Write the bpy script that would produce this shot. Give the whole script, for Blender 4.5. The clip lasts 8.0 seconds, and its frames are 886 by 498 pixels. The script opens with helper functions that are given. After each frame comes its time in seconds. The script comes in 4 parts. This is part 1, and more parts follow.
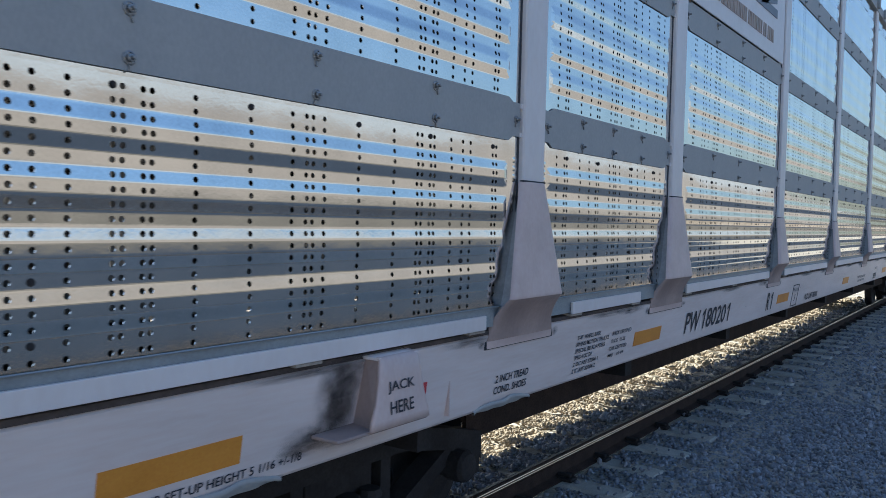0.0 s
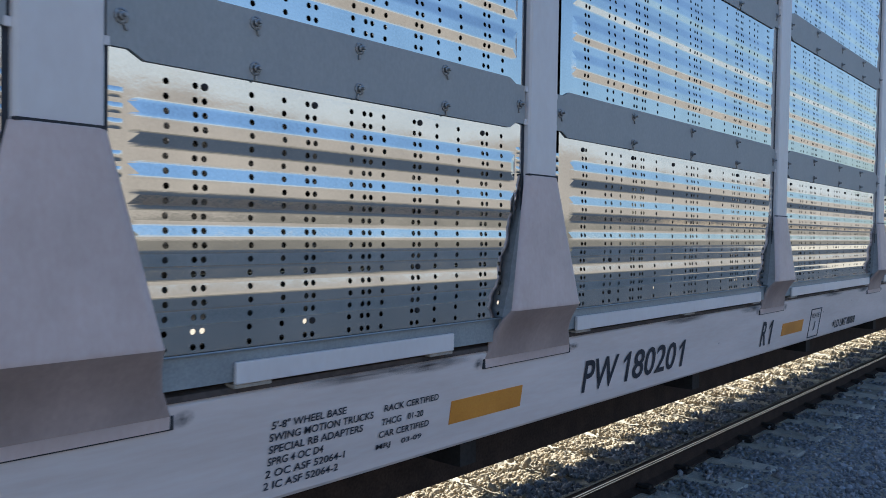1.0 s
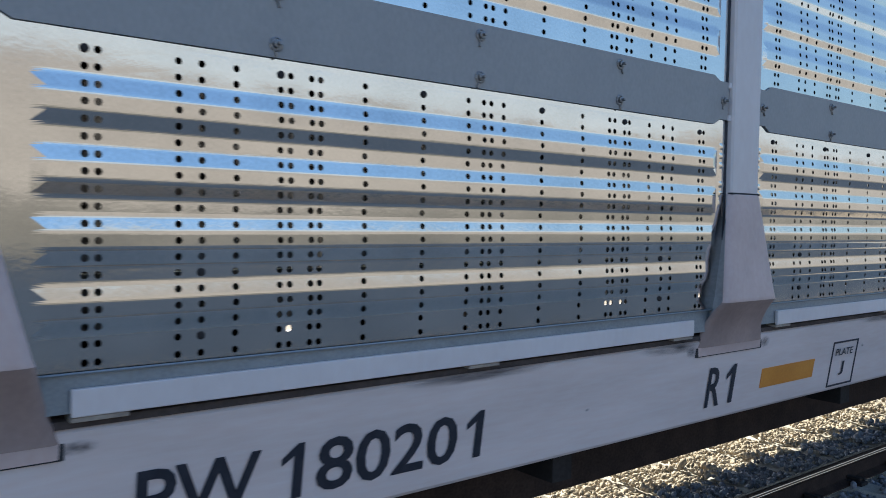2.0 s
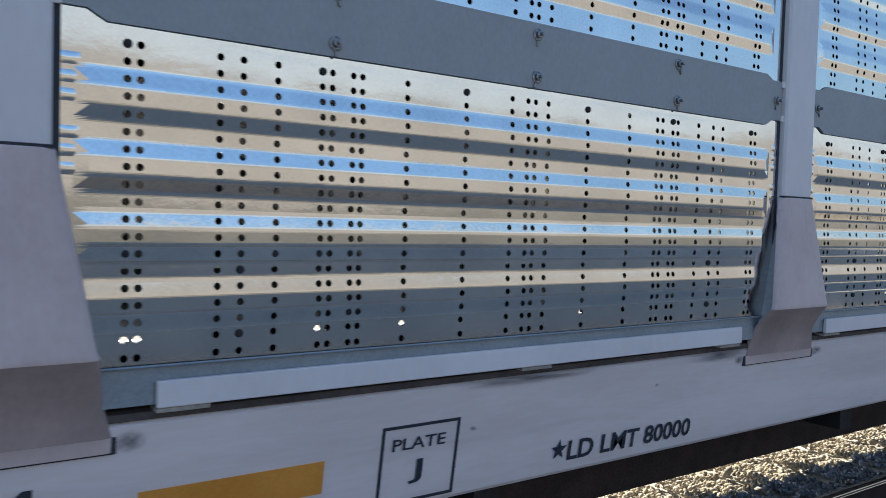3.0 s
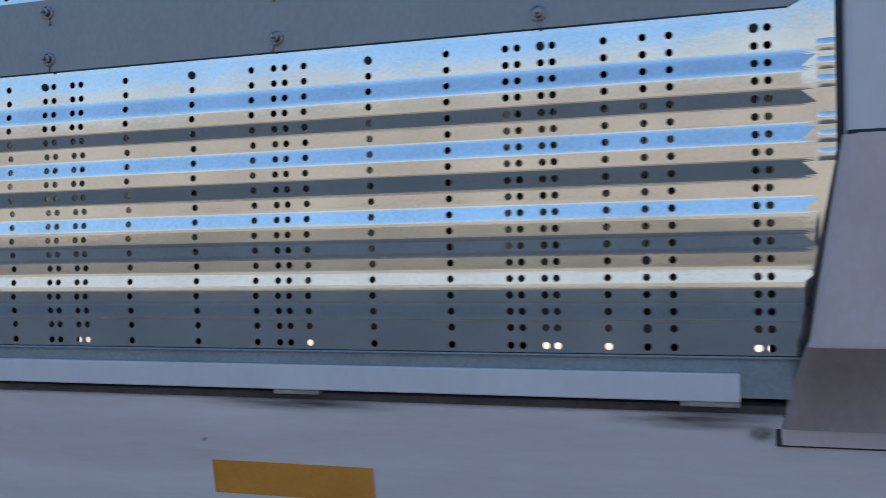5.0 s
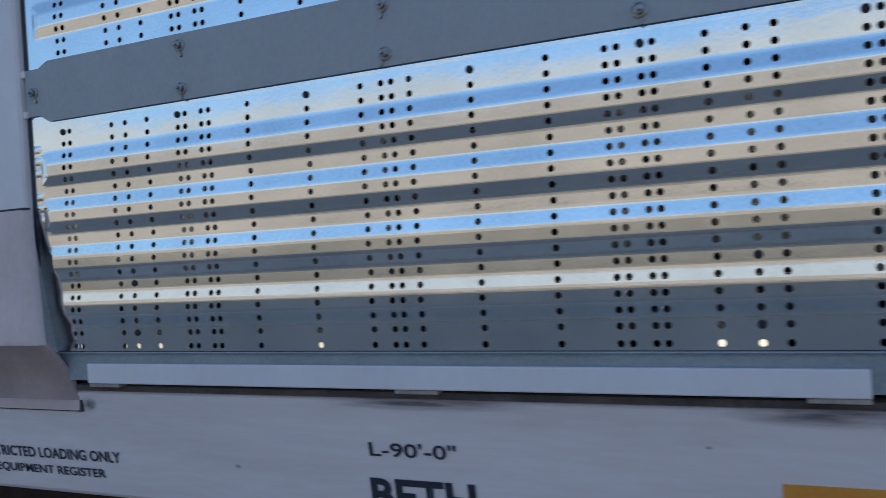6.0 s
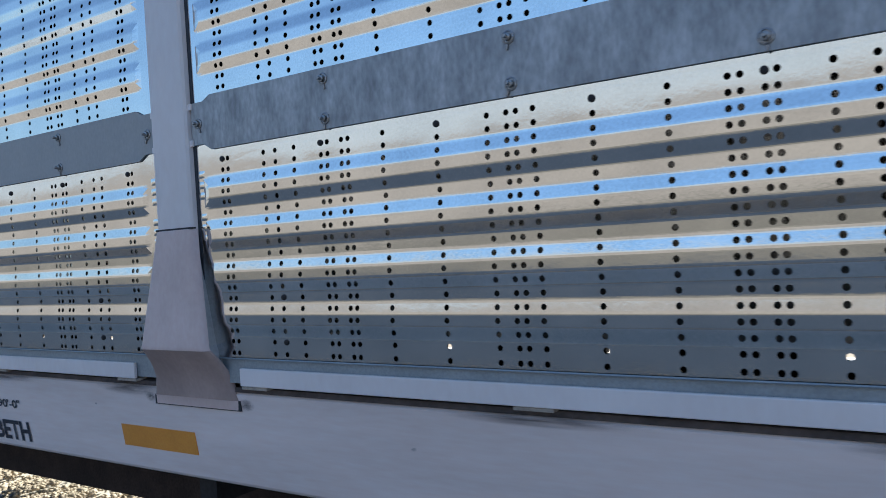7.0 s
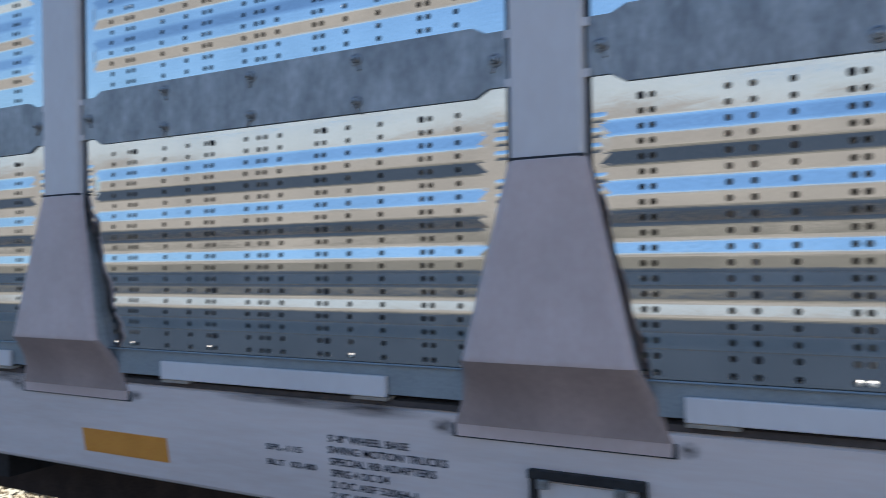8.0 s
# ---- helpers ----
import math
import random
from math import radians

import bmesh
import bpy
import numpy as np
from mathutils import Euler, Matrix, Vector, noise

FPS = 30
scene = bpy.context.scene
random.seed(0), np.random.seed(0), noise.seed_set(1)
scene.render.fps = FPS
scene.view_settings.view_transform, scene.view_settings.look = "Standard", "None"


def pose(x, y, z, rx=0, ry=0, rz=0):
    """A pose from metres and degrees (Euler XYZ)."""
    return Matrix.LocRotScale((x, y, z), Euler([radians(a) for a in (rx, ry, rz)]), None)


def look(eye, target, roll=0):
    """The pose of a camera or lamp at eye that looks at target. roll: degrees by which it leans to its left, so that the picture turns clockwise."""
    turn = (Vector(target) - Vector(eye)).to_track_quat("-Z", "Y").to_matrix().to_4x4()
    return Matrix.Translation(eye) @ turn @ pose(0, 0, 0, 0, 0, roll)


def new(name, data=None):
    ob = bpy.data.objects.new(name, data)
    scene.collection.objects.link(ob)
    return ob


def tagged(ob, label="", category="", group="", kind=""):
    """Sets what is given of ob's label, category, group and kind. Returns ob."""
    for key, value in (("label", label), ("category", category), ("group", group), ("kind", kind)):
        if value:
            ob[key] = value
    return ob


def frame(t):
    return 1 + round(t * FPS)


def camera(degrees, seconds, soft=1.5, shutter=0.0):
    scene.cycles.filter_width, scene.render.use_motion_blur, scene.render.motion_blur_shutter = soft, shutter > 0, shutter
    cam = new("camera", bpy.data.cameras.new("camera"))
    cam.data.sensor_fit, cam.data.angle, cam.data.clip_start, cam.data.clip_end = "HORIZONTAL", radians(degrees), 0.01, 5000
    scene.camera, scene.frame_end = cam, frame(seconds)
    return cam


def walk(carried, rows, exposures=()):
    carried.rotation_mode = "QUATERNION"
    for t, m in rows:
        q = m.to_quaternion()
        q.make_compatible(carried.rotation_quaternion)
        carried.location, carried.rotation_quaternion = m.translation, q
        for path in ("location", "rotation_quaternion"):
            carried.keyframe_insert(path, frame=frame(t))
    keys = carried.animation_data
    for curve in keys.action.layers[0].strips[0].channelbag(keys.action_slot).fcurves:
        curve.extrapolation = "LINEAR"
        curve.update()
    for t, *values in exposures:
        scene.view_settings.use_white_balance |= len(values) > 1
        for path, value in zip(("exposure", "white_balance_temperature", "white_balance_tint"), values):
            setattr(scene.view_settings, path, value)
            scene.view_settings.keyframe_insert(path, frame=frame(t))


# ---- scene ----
# ---------------------------------------------------------------- camera and its path
cam = camera(58.05, 8.0, soft=0.7, shutter=0.10)
H = 1.69            # datum of the car side over the tie tops
SPAN = ((0.0, -0.144), (0.5, -1.35), (1.0, -2.561), (1.2, -3.047), (2.3, -5.948), (2.5, -6.535), (3.0, -7.856), (3.2, -8.36),
        (3.5, -9.119), (4.0, -10.37), (4.2, -10.888), (5.3, -13.841), (5.5, -14.392), (6.0, -15.796), (6.5, -17.252),
        (7.0, -18.625), (7.2, -19.186), (7.4, -19.773), (7.5, -20.068), (7.8, -21.012), (7.9, -21.307), (8.0, -21.604))
AIM = ((0.0, 0.043, 0.187, -54.32, -2.141, 1.326), (0.5, 0.048, 0.161, -52.979, -1.612, 1.098),
       (1.0, 0.05, 0.144, -49.021, -1.362, 0.936), (1.2, 0.026, 0.12, -46.416, -0.82, -0.073),
       (2.3, 0.103, 0.157, -37.509, -2.372, 1.31), (2.5, 0.121, 0.152, -37.86, -2.252, 1.405),
       (3.0, 0.098, 0.153, -35.435, -2.219, 1.648), (3.2, 0.102, 0.155, -32.056, -2.72, 2.257),
       (3.5, 0.108, 0.16, -23.318, -2.625, 1.521), (4.0, 0.093, 0.156, -8.477, -2.739, 0.772),
       (4.2, 0.088, 0.127, -2.538, -1.89, 0.336), (5.3, 0.089, 0.075, 19.25, -0.344, -2.07),
       (5.5, 0.075, 0.075, 21.551, -0.269, -2.707), (6.0, 0.06, 0.082, 23.763, -0.34, -3.44),
       (6.5, 0.055, 0.076, 24.443, 0.404, -3.13), (7.0, 0.01, 0.164, 34.127, -0.398, -3.513),
       (7.2, -0.046, 0.163, 39.462, -0.409, -2.933), (7.4, -0.089, 0.131, 43.722, -0.028, -2.057),
       (7.5, -0.107, 0.164, 44.652, -0.778, -2.485), (7.8, -0.067, 0.134, 39.36, -0.169, -1.409),
       (7.9, -0.042, 0.124, 34.614, 0.05, -1.141), (8.0, -0.053, 0.122, 28.699, 0.449, -0.973))


def aimed(cy, cz, yaw, pitch, roll):
    a, b = radians(yaw), radians(pitch)
    eye = Vector((0, cy, H + cz))
    return look(eye, eye + Vector((-math.sin(a) * math.cos(b), math.cos(a) * math.cos(b), math.sin(b))), roll)


walk(cam, [(t, aimed(*r)) for t, *r in AIM], [
    (0.0, 1.65, 5120, 8), (1.2, 1.73, 5180, 8), (2.5, 1.75, 5245, 8), (3.5, 1.78, 5250, 8), (4.2, 1.77, 5225, 8),
    (5.5, 1.71, 5120, 8), (6.5, 1.69, 5110, 8), (7.5, 1.68, 5030, 8), (8.0, 1.66, 5040, 8)])

# ---------------------------------------------------------------- sky, sun, exposure
SUN_DIR = Vector((0.22, 1.0, 0.65)).normalized()
elev, azim = math.asin(SUN_DIR.z), math.atan2(SUN_DIR.x, SUN_DIR.y)
world = bpy.data.worlds.new("sky")
scene.world = world
world.use_nodes = True
wn = world.node_tree
wn.nodes.clear()
sky = wn.nodes.new("ShaderNodeTexSky")
sky.sky_type, sky.sun_disc = "NISHITA", False
sky.sun_elevation, sky.sun_rotation = elev, azim
sky.air_density, sky.dust_density, sky.ozone_density = 1.2, 2.2, 1.2
bg = wn.nodes.new("ShaderNodeBackground")
bg.inputs["Strength"].default_value = 0.056
wo = wn.nodes.new("ShaderNodeOutputWorld")
wn.links.new(sky.outputs[0], bg.inputs[0])
wn.links.new(bg.outputs[0], wo.inputs[0])
sun = new("sun", bpy.data.lights.new("sun", "SUN"))
sun.data.energy, sun.data.angle, sun.data.color = 5.0, radians(0.53), (1.0, 0.84, 0.58)
sun.matrix_world = look((0, 0, 60), Vector((0, 0, 60)) - SUN_DIR)

# ---------------------------------------------------------------- materials


def mat(name, base, rough=0.6, metal=0.0, second=None, scale=6.0, fine=90.0, mix=0.5, bump=0.15, stretch=(1, 1, 1), rvar=0.1,
        random_tint=0.0, island=0.0, spec=0.5, wave=0.0):
    """A surface with broad stains, fine grain and fine relief, in object space."""
    m = bpy.data.materials.new(name)
    m.use_nodes = True
    nt = m.node_tree
    b = nt.nodes["Principled BSDF"]
    tc = nt.nodes.new("ShaderNodeTexCoord")
    mp = nt.nodes.new("ShaderNodeMapping")
    mp.inputs["Scale"].default_value = stretch
    nt.links.new(tc.outputs["Object"], mp.inputs[0])
    n1, n2 = nt.nodes.new("ShaderNodeTexNoise"), nt.nodes.new("ShaderNodeTexNoise")
    n1.inputs["Scale"].default_value, n2.inputs["Scale"].default_value = scale, fine
    n1.inputs["Detail"].default_value, n2.inputs["Detail"].default_value = 6, 3
    for n in (n1, n2):
        nt.links.new(mp.outputs[0], n.inputs["Vector"])
    ramp = nt.nodes.new("ShaderNodeValToRGB")
    ramp.color_ramp.elements[0].position, ramp.color_ramp.elements[1].position = 0.35, 0.7
    sec = second or tuple(c * 0.75 for c in base)
    ramp.color_ramp.elements[0].color, ramp.color_ramp.elements[1].color = (*sec, 1), (*base, 1)
    nt.links.new(n1.outputs[0], ramp.inputs[0])
    mx = nt.nodes.new("ShaderNodeMixRGB")
    mx.blend_type, mx.inputs[0].default_value = "OVERLAY", mix
    nt.links.new(ramp.outputs[0], mx.inputs[1])
    nt.links.new(n2.outputs[0], mx.inputs[2])
    out = mx.outputs[0]
    if random_tint or island:
        hs = nt.nodes.new("ShaderNodeHueSaturation")
        src = nt.nodes.new("ShaderNodeObjectInfo") if random_tint else nt.nodes.new("ShaderNodeNewGeometry")
        mr = nt.nodes.new("ShaderNodeMapRange")
        amp = random_tint or island
        mr.inputs[3].default_value, mr.inputs[4].default_value = 1 - amp, 1 + amp
        nt.links.new(src.outputs["Random" if random_tint else "Random Per Island"], mr.inputs[0])
        nt.links.new(mr.outputs[0], hs.inputs["Value"])
        nt.links.new(out, hs.inputs["Color"])
        out = hs.outputs[0]
    nt.links.new(out, b.inputs["Base Color"])
    rr = nt.nodes.new("ShaderNodeMapRange")
    rr.inputs[3].default_value, rr.inputs[4].default_value = max(rough - rvar, 0.02), min(rough + rvar, 1)
    nt.links.new(n1.outputs[0], rr.inputs[0])
    nt.links.new(rr.outputs[0], b.inputs["Roughness"])
    b.inputs["Metallic"].default_value = metal
    b.inputs["Specular IOR Level"].default_value = spec
    bp = nt.nodes.new("ShaderNodeBump")
    bp.inputs["Strength"].default_value, bp.inputs["Distance"].default_value = bump, 0.004
    nt.links.new(n2.outputs[0], bp.inputs["Height"])
    if wave:
        wb = nt.nodes.new("ShaderNodeBump")
        wb.inputs["Strength"].default_value, wb.inputs["Distance"].default_value = wave, 0.02
        nt.links.new(n1.outputs[0], wb.inputs["Height"])
        nt.links.new(wb.outputs[0], bp.inputs["Normal"])
    nt.links.new(bp.outputs[0], b.inputs["Normal"])
    return m


PANEL = mat("galvanised_sheet", (.71, .71, .70), .075, 1.0, (.61, .615, .61), 6, 170, .30, .013, (.8, 1, .8), .02, wave=.05)
BASEPLATE = mat("galvanised_base", (.36, .39, .41), .5, .4, (.30, .33, .35), 7, 140, .25, .06)
STRAP = mat("dull_zinc_strap", (.42, .415, .40), .58, .08, (.385, .38, .37), 5, 110, .14, .03, (1, 1, .6), .08)
STRAP_WORN = mat("mottled_zinc_strap", (.50, .51, .515), .5, .35, (.29, .30, .31), 12, 75, .45, .05, (1, 1, .45), .12)
WHITE = mat("white_car_paint", (.86, .79, .76), .42, 0, (.78, .71, .68), 3, 40, .18, .04, (1, 1, .5), .08)
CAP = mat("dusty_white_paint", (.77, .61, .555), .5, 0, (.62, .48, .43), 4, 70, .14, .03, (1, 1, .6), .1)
# brown dirt, darkened further so the underside's shade is in the colour
GRIME_SHADE = mat("grime_and_shade_on_paint", (.47, .355, .31), .6, 0, (.36, .27, .235), 5, 70, .14, .04, (1, 1, .7), .1)
SILL = mat("white_sill_paint", (.89, .77, .72), .45, 0, (.77, .66, .61), 5, 45, .24, .05, (.22, 1, 1.6), .08)
SHIM = mat("tan_shim", (.46, .40, .33), .75, 0, (.33, .28, .23), 12, 90, .4, .1)
DECK = mat("rusty_deck_edge", (.115, .088, .075), .85, 0, (.065, .05, .043), 9, 60, .5, .2)
YELLOW = mat("yellow_reflective_tape", (.82, .36, .05), .45, 0, (.70, .29, .035), 5, 120, .2, .03)
BLACK = mat("black_stencil_paint", (.022, .024, .035), .55, 0, (.035, .037, .05), 30, 200, .3, .02)
RED = mat("red_tag", (.62, .06, .07), .5, 0, (.5, .05, .06), 14, 90, .2, .02)
PINK = mat("faded_tag_print", (.75, .45, .45), .6, 0, None, 20, 90, .2, .02)
STEEL = mat("cast_steel", (.050, .045, .043), .75, .1, (.028, .025, .024), 8, 70, .4, .15, spec=.25)
BOLT = mat("zinc_bolt", (.42, .42, .42), .4, .9, (.25, .24, .23), 40, 200, .4, .05)
RUST = mat("rail_rust", (.065, .045, .036), .85, 0, (.04, .029, .024), 10, 80, .5, .2, spec=.15)
SHINE = mat("polished_rail_head", (.62, .61, .60), .22, 1.0, (.45, .43, .42), 14, 120, .3, .03, (.3, 3, 1))
WORN = mat("dull_rail_top", (.11, .10, .095), .55, .4, (.075, .07, .066), 14, 120, .3, .03, (.3, 3, 1))
CONCRETE = mat("concrete_tie", (.57, .53, .46), .9, 0, (.42, .39, .335), 9, 120, .45, .25, random_tint=.12)
# one ballast in two colours: blue-grey as in shade, dusty tan as sunlit
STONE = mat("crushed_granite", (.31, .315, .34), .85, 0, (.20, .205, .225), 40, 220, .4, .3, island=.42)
STONE_TAN = mat("dusty_sunlit_granite", (.47, .40, .30), .9, 0, (.33, .28, .21), 40, 220, .4, .3, island=.28)
BED = mat("ballast_bed", (.46, .415, .345), .95, 0, (.30, .27, .22), 28, 90, .7, .9)
DIRT = mat("dry_ground", (.26, .205, .145), .95, 0, (.20, .155, .105), .25, 9, .4, .4)
ASPHALT = mat("old_asphalt", (.032, .041, .060), .9, 0, (.025, .033, .049), .6, 40, .4, .3, spec=.1)
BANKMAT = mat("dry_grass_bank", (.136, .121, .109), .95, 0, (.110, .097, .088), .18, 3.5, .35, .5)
RIDGEMAT = mat("pale_haze_ridge", (.192, .207, .228), .95, 0, (.169, .183, .202), .08, 1.5, .3, .3, spec=.1)
BANK_FOOT = mat("grey_brown_bank_foot", (.098, .090, .079), .95, 0, (.066, .061, .055), .5, 6, .4, .5, spec=.1)
GREY_SHAPE = mat("grey_emblem_paint", (.20, .22, .26), .5, 0, None, 8, 80, .2, .03)
TAN_SHAPE = mat("tan_emblem_paint", (.45, .34, .27), .5, 0, None, 8, 80, .2, .03)
# near-black base puts the shade inside the car into the colour
DARKMAT = mat("interior_shade", (.018, .017, .017), .95, 0, None, 4, 30, .3, .1, spec=.08)

# ---------------------------------------------------------------- mesh helpers


def mesh_of(name, verts, faces, material, smooth=False):
    me = bpy.data.meshes.new(name)
    me.from_pydata([tuple(v) for v in verts], [], faces)
    me.materials.append(material)
    if smooth:
        me.polygons.foreach_set("use_smooth", [True] * len(me.polygons))
    me.update()
    return me


def bm_mesh(name, bm, material, smooth=False):
    me = bpy.data.meshes.new(name)
    bmesh.ops.recalc_face_normals(bm, faces=bm.faces)
    bm.to_mesh(me)
    bm.free()
    me.materials.append(material)
    if smooth:
        me.polygons.foreach_set("use_smooth", [True] * len(me.polygons))
    return me


def put(name, me, parent=None, m=None, label=""):
    ob = new(name, me)
    ob.parent = parent
    if m is not None:
        ob.matrix_basis = m
    if label:
        tagged(ob, label)
    return ob


def box_bm(x0, x1, y0, y1, z0, z1, bevel=0.0, bm=None):
    bm = bm or bmesh.new()
    got = bmesh.ops.create_cube(bm, size=1.0)["verts"]
    for v in got:
        v.co = Vector(((x0 + x1) / 2 + v.co.x * (x1 - x0), (y0 + y1) / 2 + v.co.y * (y1 - y0), (z0 + z1) / 2 + v.co.z * (z1 - z0)))
    if bevel:
        edges = list({e for v in got for e in v.link_edges})
        bmesh.ops.bevel(bm, geom=edges, offset=bevel, segments=2, affect="EDGES", profile=0.5)
    return bm


def prism_bm(profile, x0, x1, bm=None):
    """A closed (y, z) outline drawn out along x."""
    bm = bm or bmesh.new()
    a = [bm.verts.new((x0, y, z)) for y, z in profile]
    b = [bm.verts.new((x1, y, z)) for y, z in profile]
    n = len(profile)
    for i in range(n):
        bm.faces.new((a[i], a[(i + 1) % n], b[(i + 1) % n], b[i]))
    bm.faces.new(a[::-1])
    bm.faces.new(b)
    return bm


def plate_bm(outline, y0, y1, bm=None):
    """A closed (x, z) outline with thickness along y."""
    bm = bm or bmesh.new()
    a = [bm.verts.new((x, y0, z)) for x, z in outline]
    b = [bm.verts.new((x, y1, z)) for x, z in outline]
    n = len(outline)
    for i in range(n):
        bm.faces.new((a[i], a[(i + 1) % n], b[(i + 1) % n], b[i]))
    bm.faces.new(a[::-1])
    bm.faces.new(b)
    return bm


def turned_bm(profile, segs=28, bm=None, at=(0, 0, 0)):
    """A (radius, y) outline turned about the y axis."""
    bm = bm or bmesh.new()
    rings = []
    for r, y in profile:
        rings.append([bm.verts.new((at[0] + r * math.cos(2 * math.pi * k / segs), at[1] + y, at[2] + r * math.sin(2 * math.pi * k / segs)))
                      for k in range(segs)])
    for p, q in zip(rings, rings[1:]):
        for k in range(segs):
            bm.faces.new((p[k], p[(k + 1) % segs], q[(k + 1) % segs], q[k]))
    bm.faces.new(rings[0])
    bm.faces.new(rings[-1][::-1])
    return bm


# ---------------------------------------------------------------- the ground and the track
RAIL_Y, FAR_Y = 2.710, 4.217
MID_Y = (RAIL_Y + FAR_Y) / 2


def sheet(name, x0, x1, y0, y1, z, material, nx=1, ny=1, rough=0.0):
    rng = np.random.default_rng(5)
    xs, ys = np.linspace(x0, x1, nx + 1), np.linspace(y0, y1, ny + 1)
    verts = [(a, b, z + (rng.normal() * rough if rough else 0)) for b in ys for a in xs]
    faces = [(j * (nx + 1) + i, j * (nx + 1) + i + 1, (j + 1) * (nx + 1) + i + 1, (j + 1) * (nx + 1) + i) for j in range(ny) for i in range(nx)]
    return put(name, mesh_of(name, verts, faces, material, True))


tagged(sheet("ground", -2500, 2500, -2500, 2500, -.16, DIRT, 8, 8), "dry tan earth reaching to the horizon", "ground", kind="structure")
tagged(sheet("pavement", -260, 260, -33, -6.5, -.10, ASPHALT, 40, 4), "old grey asphalt service road beside the track", "pavement", kind="structure")


def ballast_bed():
    prof = [(-5.2, -.15), (-3.4, -.05), (1.6, -.030), (2.0, -.018), (2.55, -.022), (2.80, -.045), (3.05, -.035), (3.85, -.030), (4.02, -.012), (4.1, .0), (4.3, .0), (4.42, -.018),
            (4.95, -.018), (5.6, -.05), (7.6, -.15)]
    xs = np.linspace(-220, 220, 221)
    verts = [(a, y, z) for y, z in prof for a in xs]
    n = len(xs)
    faces = [(j * n + i, j * n + i + 1, (j + 1) * n + i + 1, (j + 1) * n + i) for j in range(len(prof) - 1) for i in range(n - 1)]
    ob = put("roadbed", mesh_of("roadbed", verts, faces, BED, True))
    tagged(ob, "grey crushed stone bed under the railway track", "track bed", kind="structure")


ballast_bed()


def bank():
    rng = np.random.default_rng(8)
    xs = np.linspace(-320, 320, 161)
    ys = [(-34, -.12), (-38, .7), (-43, 3.0), (-50, 7.4), (-58, 11.4), (-66, 15.3), (-95, 17.0)]
    verts = []
    for j, (y, z) in enumerate(ys):
        for a in xs:
            s = noise.noise(Vector((a * .03, y * .05, 0))) * 1.2 + noise.noise(Vector((a * .13, y * .2, 3))) * .5
            verts.append((a, y + (s if j else 0), z + (s * .8 if j > 1 else 0) + (rng.normal() * .08 if j else 0)))
    n = len(xs)
    faces = [(j * n + i, j * n + i + 1, (j + 1) * n + i + 1, (j + 1) * n + i) for j in range(len(ys) - 1) for i in range(n - 1)]
    low = 2 * (n - 1)
    ob = put("embankment", mesh_of("embankment", verts, faces[low:], BANKMAT, True))
    tagged(ob, "sunlit bank of dry tan grass along the line", "embankment", kind="structure")
    # lowest faces of the bank in a darker grey-brown, only mirrored
    ob = put("verge", mesh_of("verge", verts, faces[:low], BANK_FOOT, True))
    tagged(ob, "darker grey-brown strip at the foot of the bank", "verge", kind="structure")
    # added ridge, only mirrored: its pale blue stands in for horizon haze
    xs = np.linspace(-700, 700, 141)
    verts = []
    for y, z in ((-100, 12), (-150, 34), (-172, 46.5), (-240, 48)):
        for a in xs:
            s = noise.noise(Vector((a * .012, y * .02, 7))) * 2.2 + noise.noise(Vector((a * .05, y * .06, 9))) * .9
            verts.append((a, y, z + s))
    n = len(xs)
    faces = [(j * n + i, j * n + i + 1, (j + 1) * n + i + 1, (j + 1) * n + i) for j in range(3) for i in range(n - 1)]
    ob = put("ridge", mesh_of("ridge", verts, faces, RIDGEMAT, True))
    tagged(ob, "added pale ridge, haze in its colour, beyond the bank", "ridge", kind="structure")


bank()



def rail(y):
    w, top = .036, .167
    prof = [(-.070, 0.003), (.070, .003), (.070, .012), (.012, .030), (.009, .118), (w - .004, .130), (w, .140), (w, .158), (.028, .1655), (0, .167), (-.028, .1655), (-w, .158),
            (-w, .140), (-w + .004, .130), (-.009, .118), (-.012, .030), (-.070, .012)]
    root = tagged(new("rail"), "rusty steel rail with a bright worn running surface", "rail", "rails of the track")
    root.location = (0, y, 0)
    put("rail_body", bm_mesh("rail_body", prism_bm(prof, -220, 220), RUST), root)
    crown = [(.004, .1660), (.030, .1640), (.030, .1670), (.004, .1690)]
    put("running_surface", bm_mesh("running_surface", prism_bm(crown, -220, 220), WORN), root, label="worn steel running band")
    edge = [(-.0375, .1490), (-.0330, .1490), (-.0270, .1640), (-.0310, .1660)]
    put("worn_edge", bm_mesh("worn_edge", prism_bm(edge, -220, 220), SHINE), root, label="bright worn corner of the rail head")
    return root


rail(RAIL_Y)
rail(FAR_Y)


def tie_mesh():
    """Concrete tie: sloped ends, raised rail seats, chamfered upper edges."""
    half = 1.33
    st = [(-half, -.03, .115), (-half + .03, -.004, .105), (-.95, .004, .110), (-.55, .0, .105), (0, -.035, .098), (.55, .0, .105), (.95, .004, .110), (half - .03, -.004, .105), (half, -.03, .115)]
    bm = bmesh.new()
    rings = []
    for y, z, w in st:
        rings.append([bm.verts.new(p) for p in ((-w - .02, y, -.20), (-w, y, z - .018), (-w + .018, y, z), (w - .018, y, z), (w, y, z - .018), (w + .02, y, -.20))])
    for p, q in zip(rings, rings[1:]):
        for k in range(5):
            bm.faces.new((p[k], p[k + 1], q[k + 1], q[k]))
    bm.faces.new(rings[0])
    bm.faces.new(rings[-1][::-1])
    return bm_mesh("concrete_tie", bm, CONCRETE)


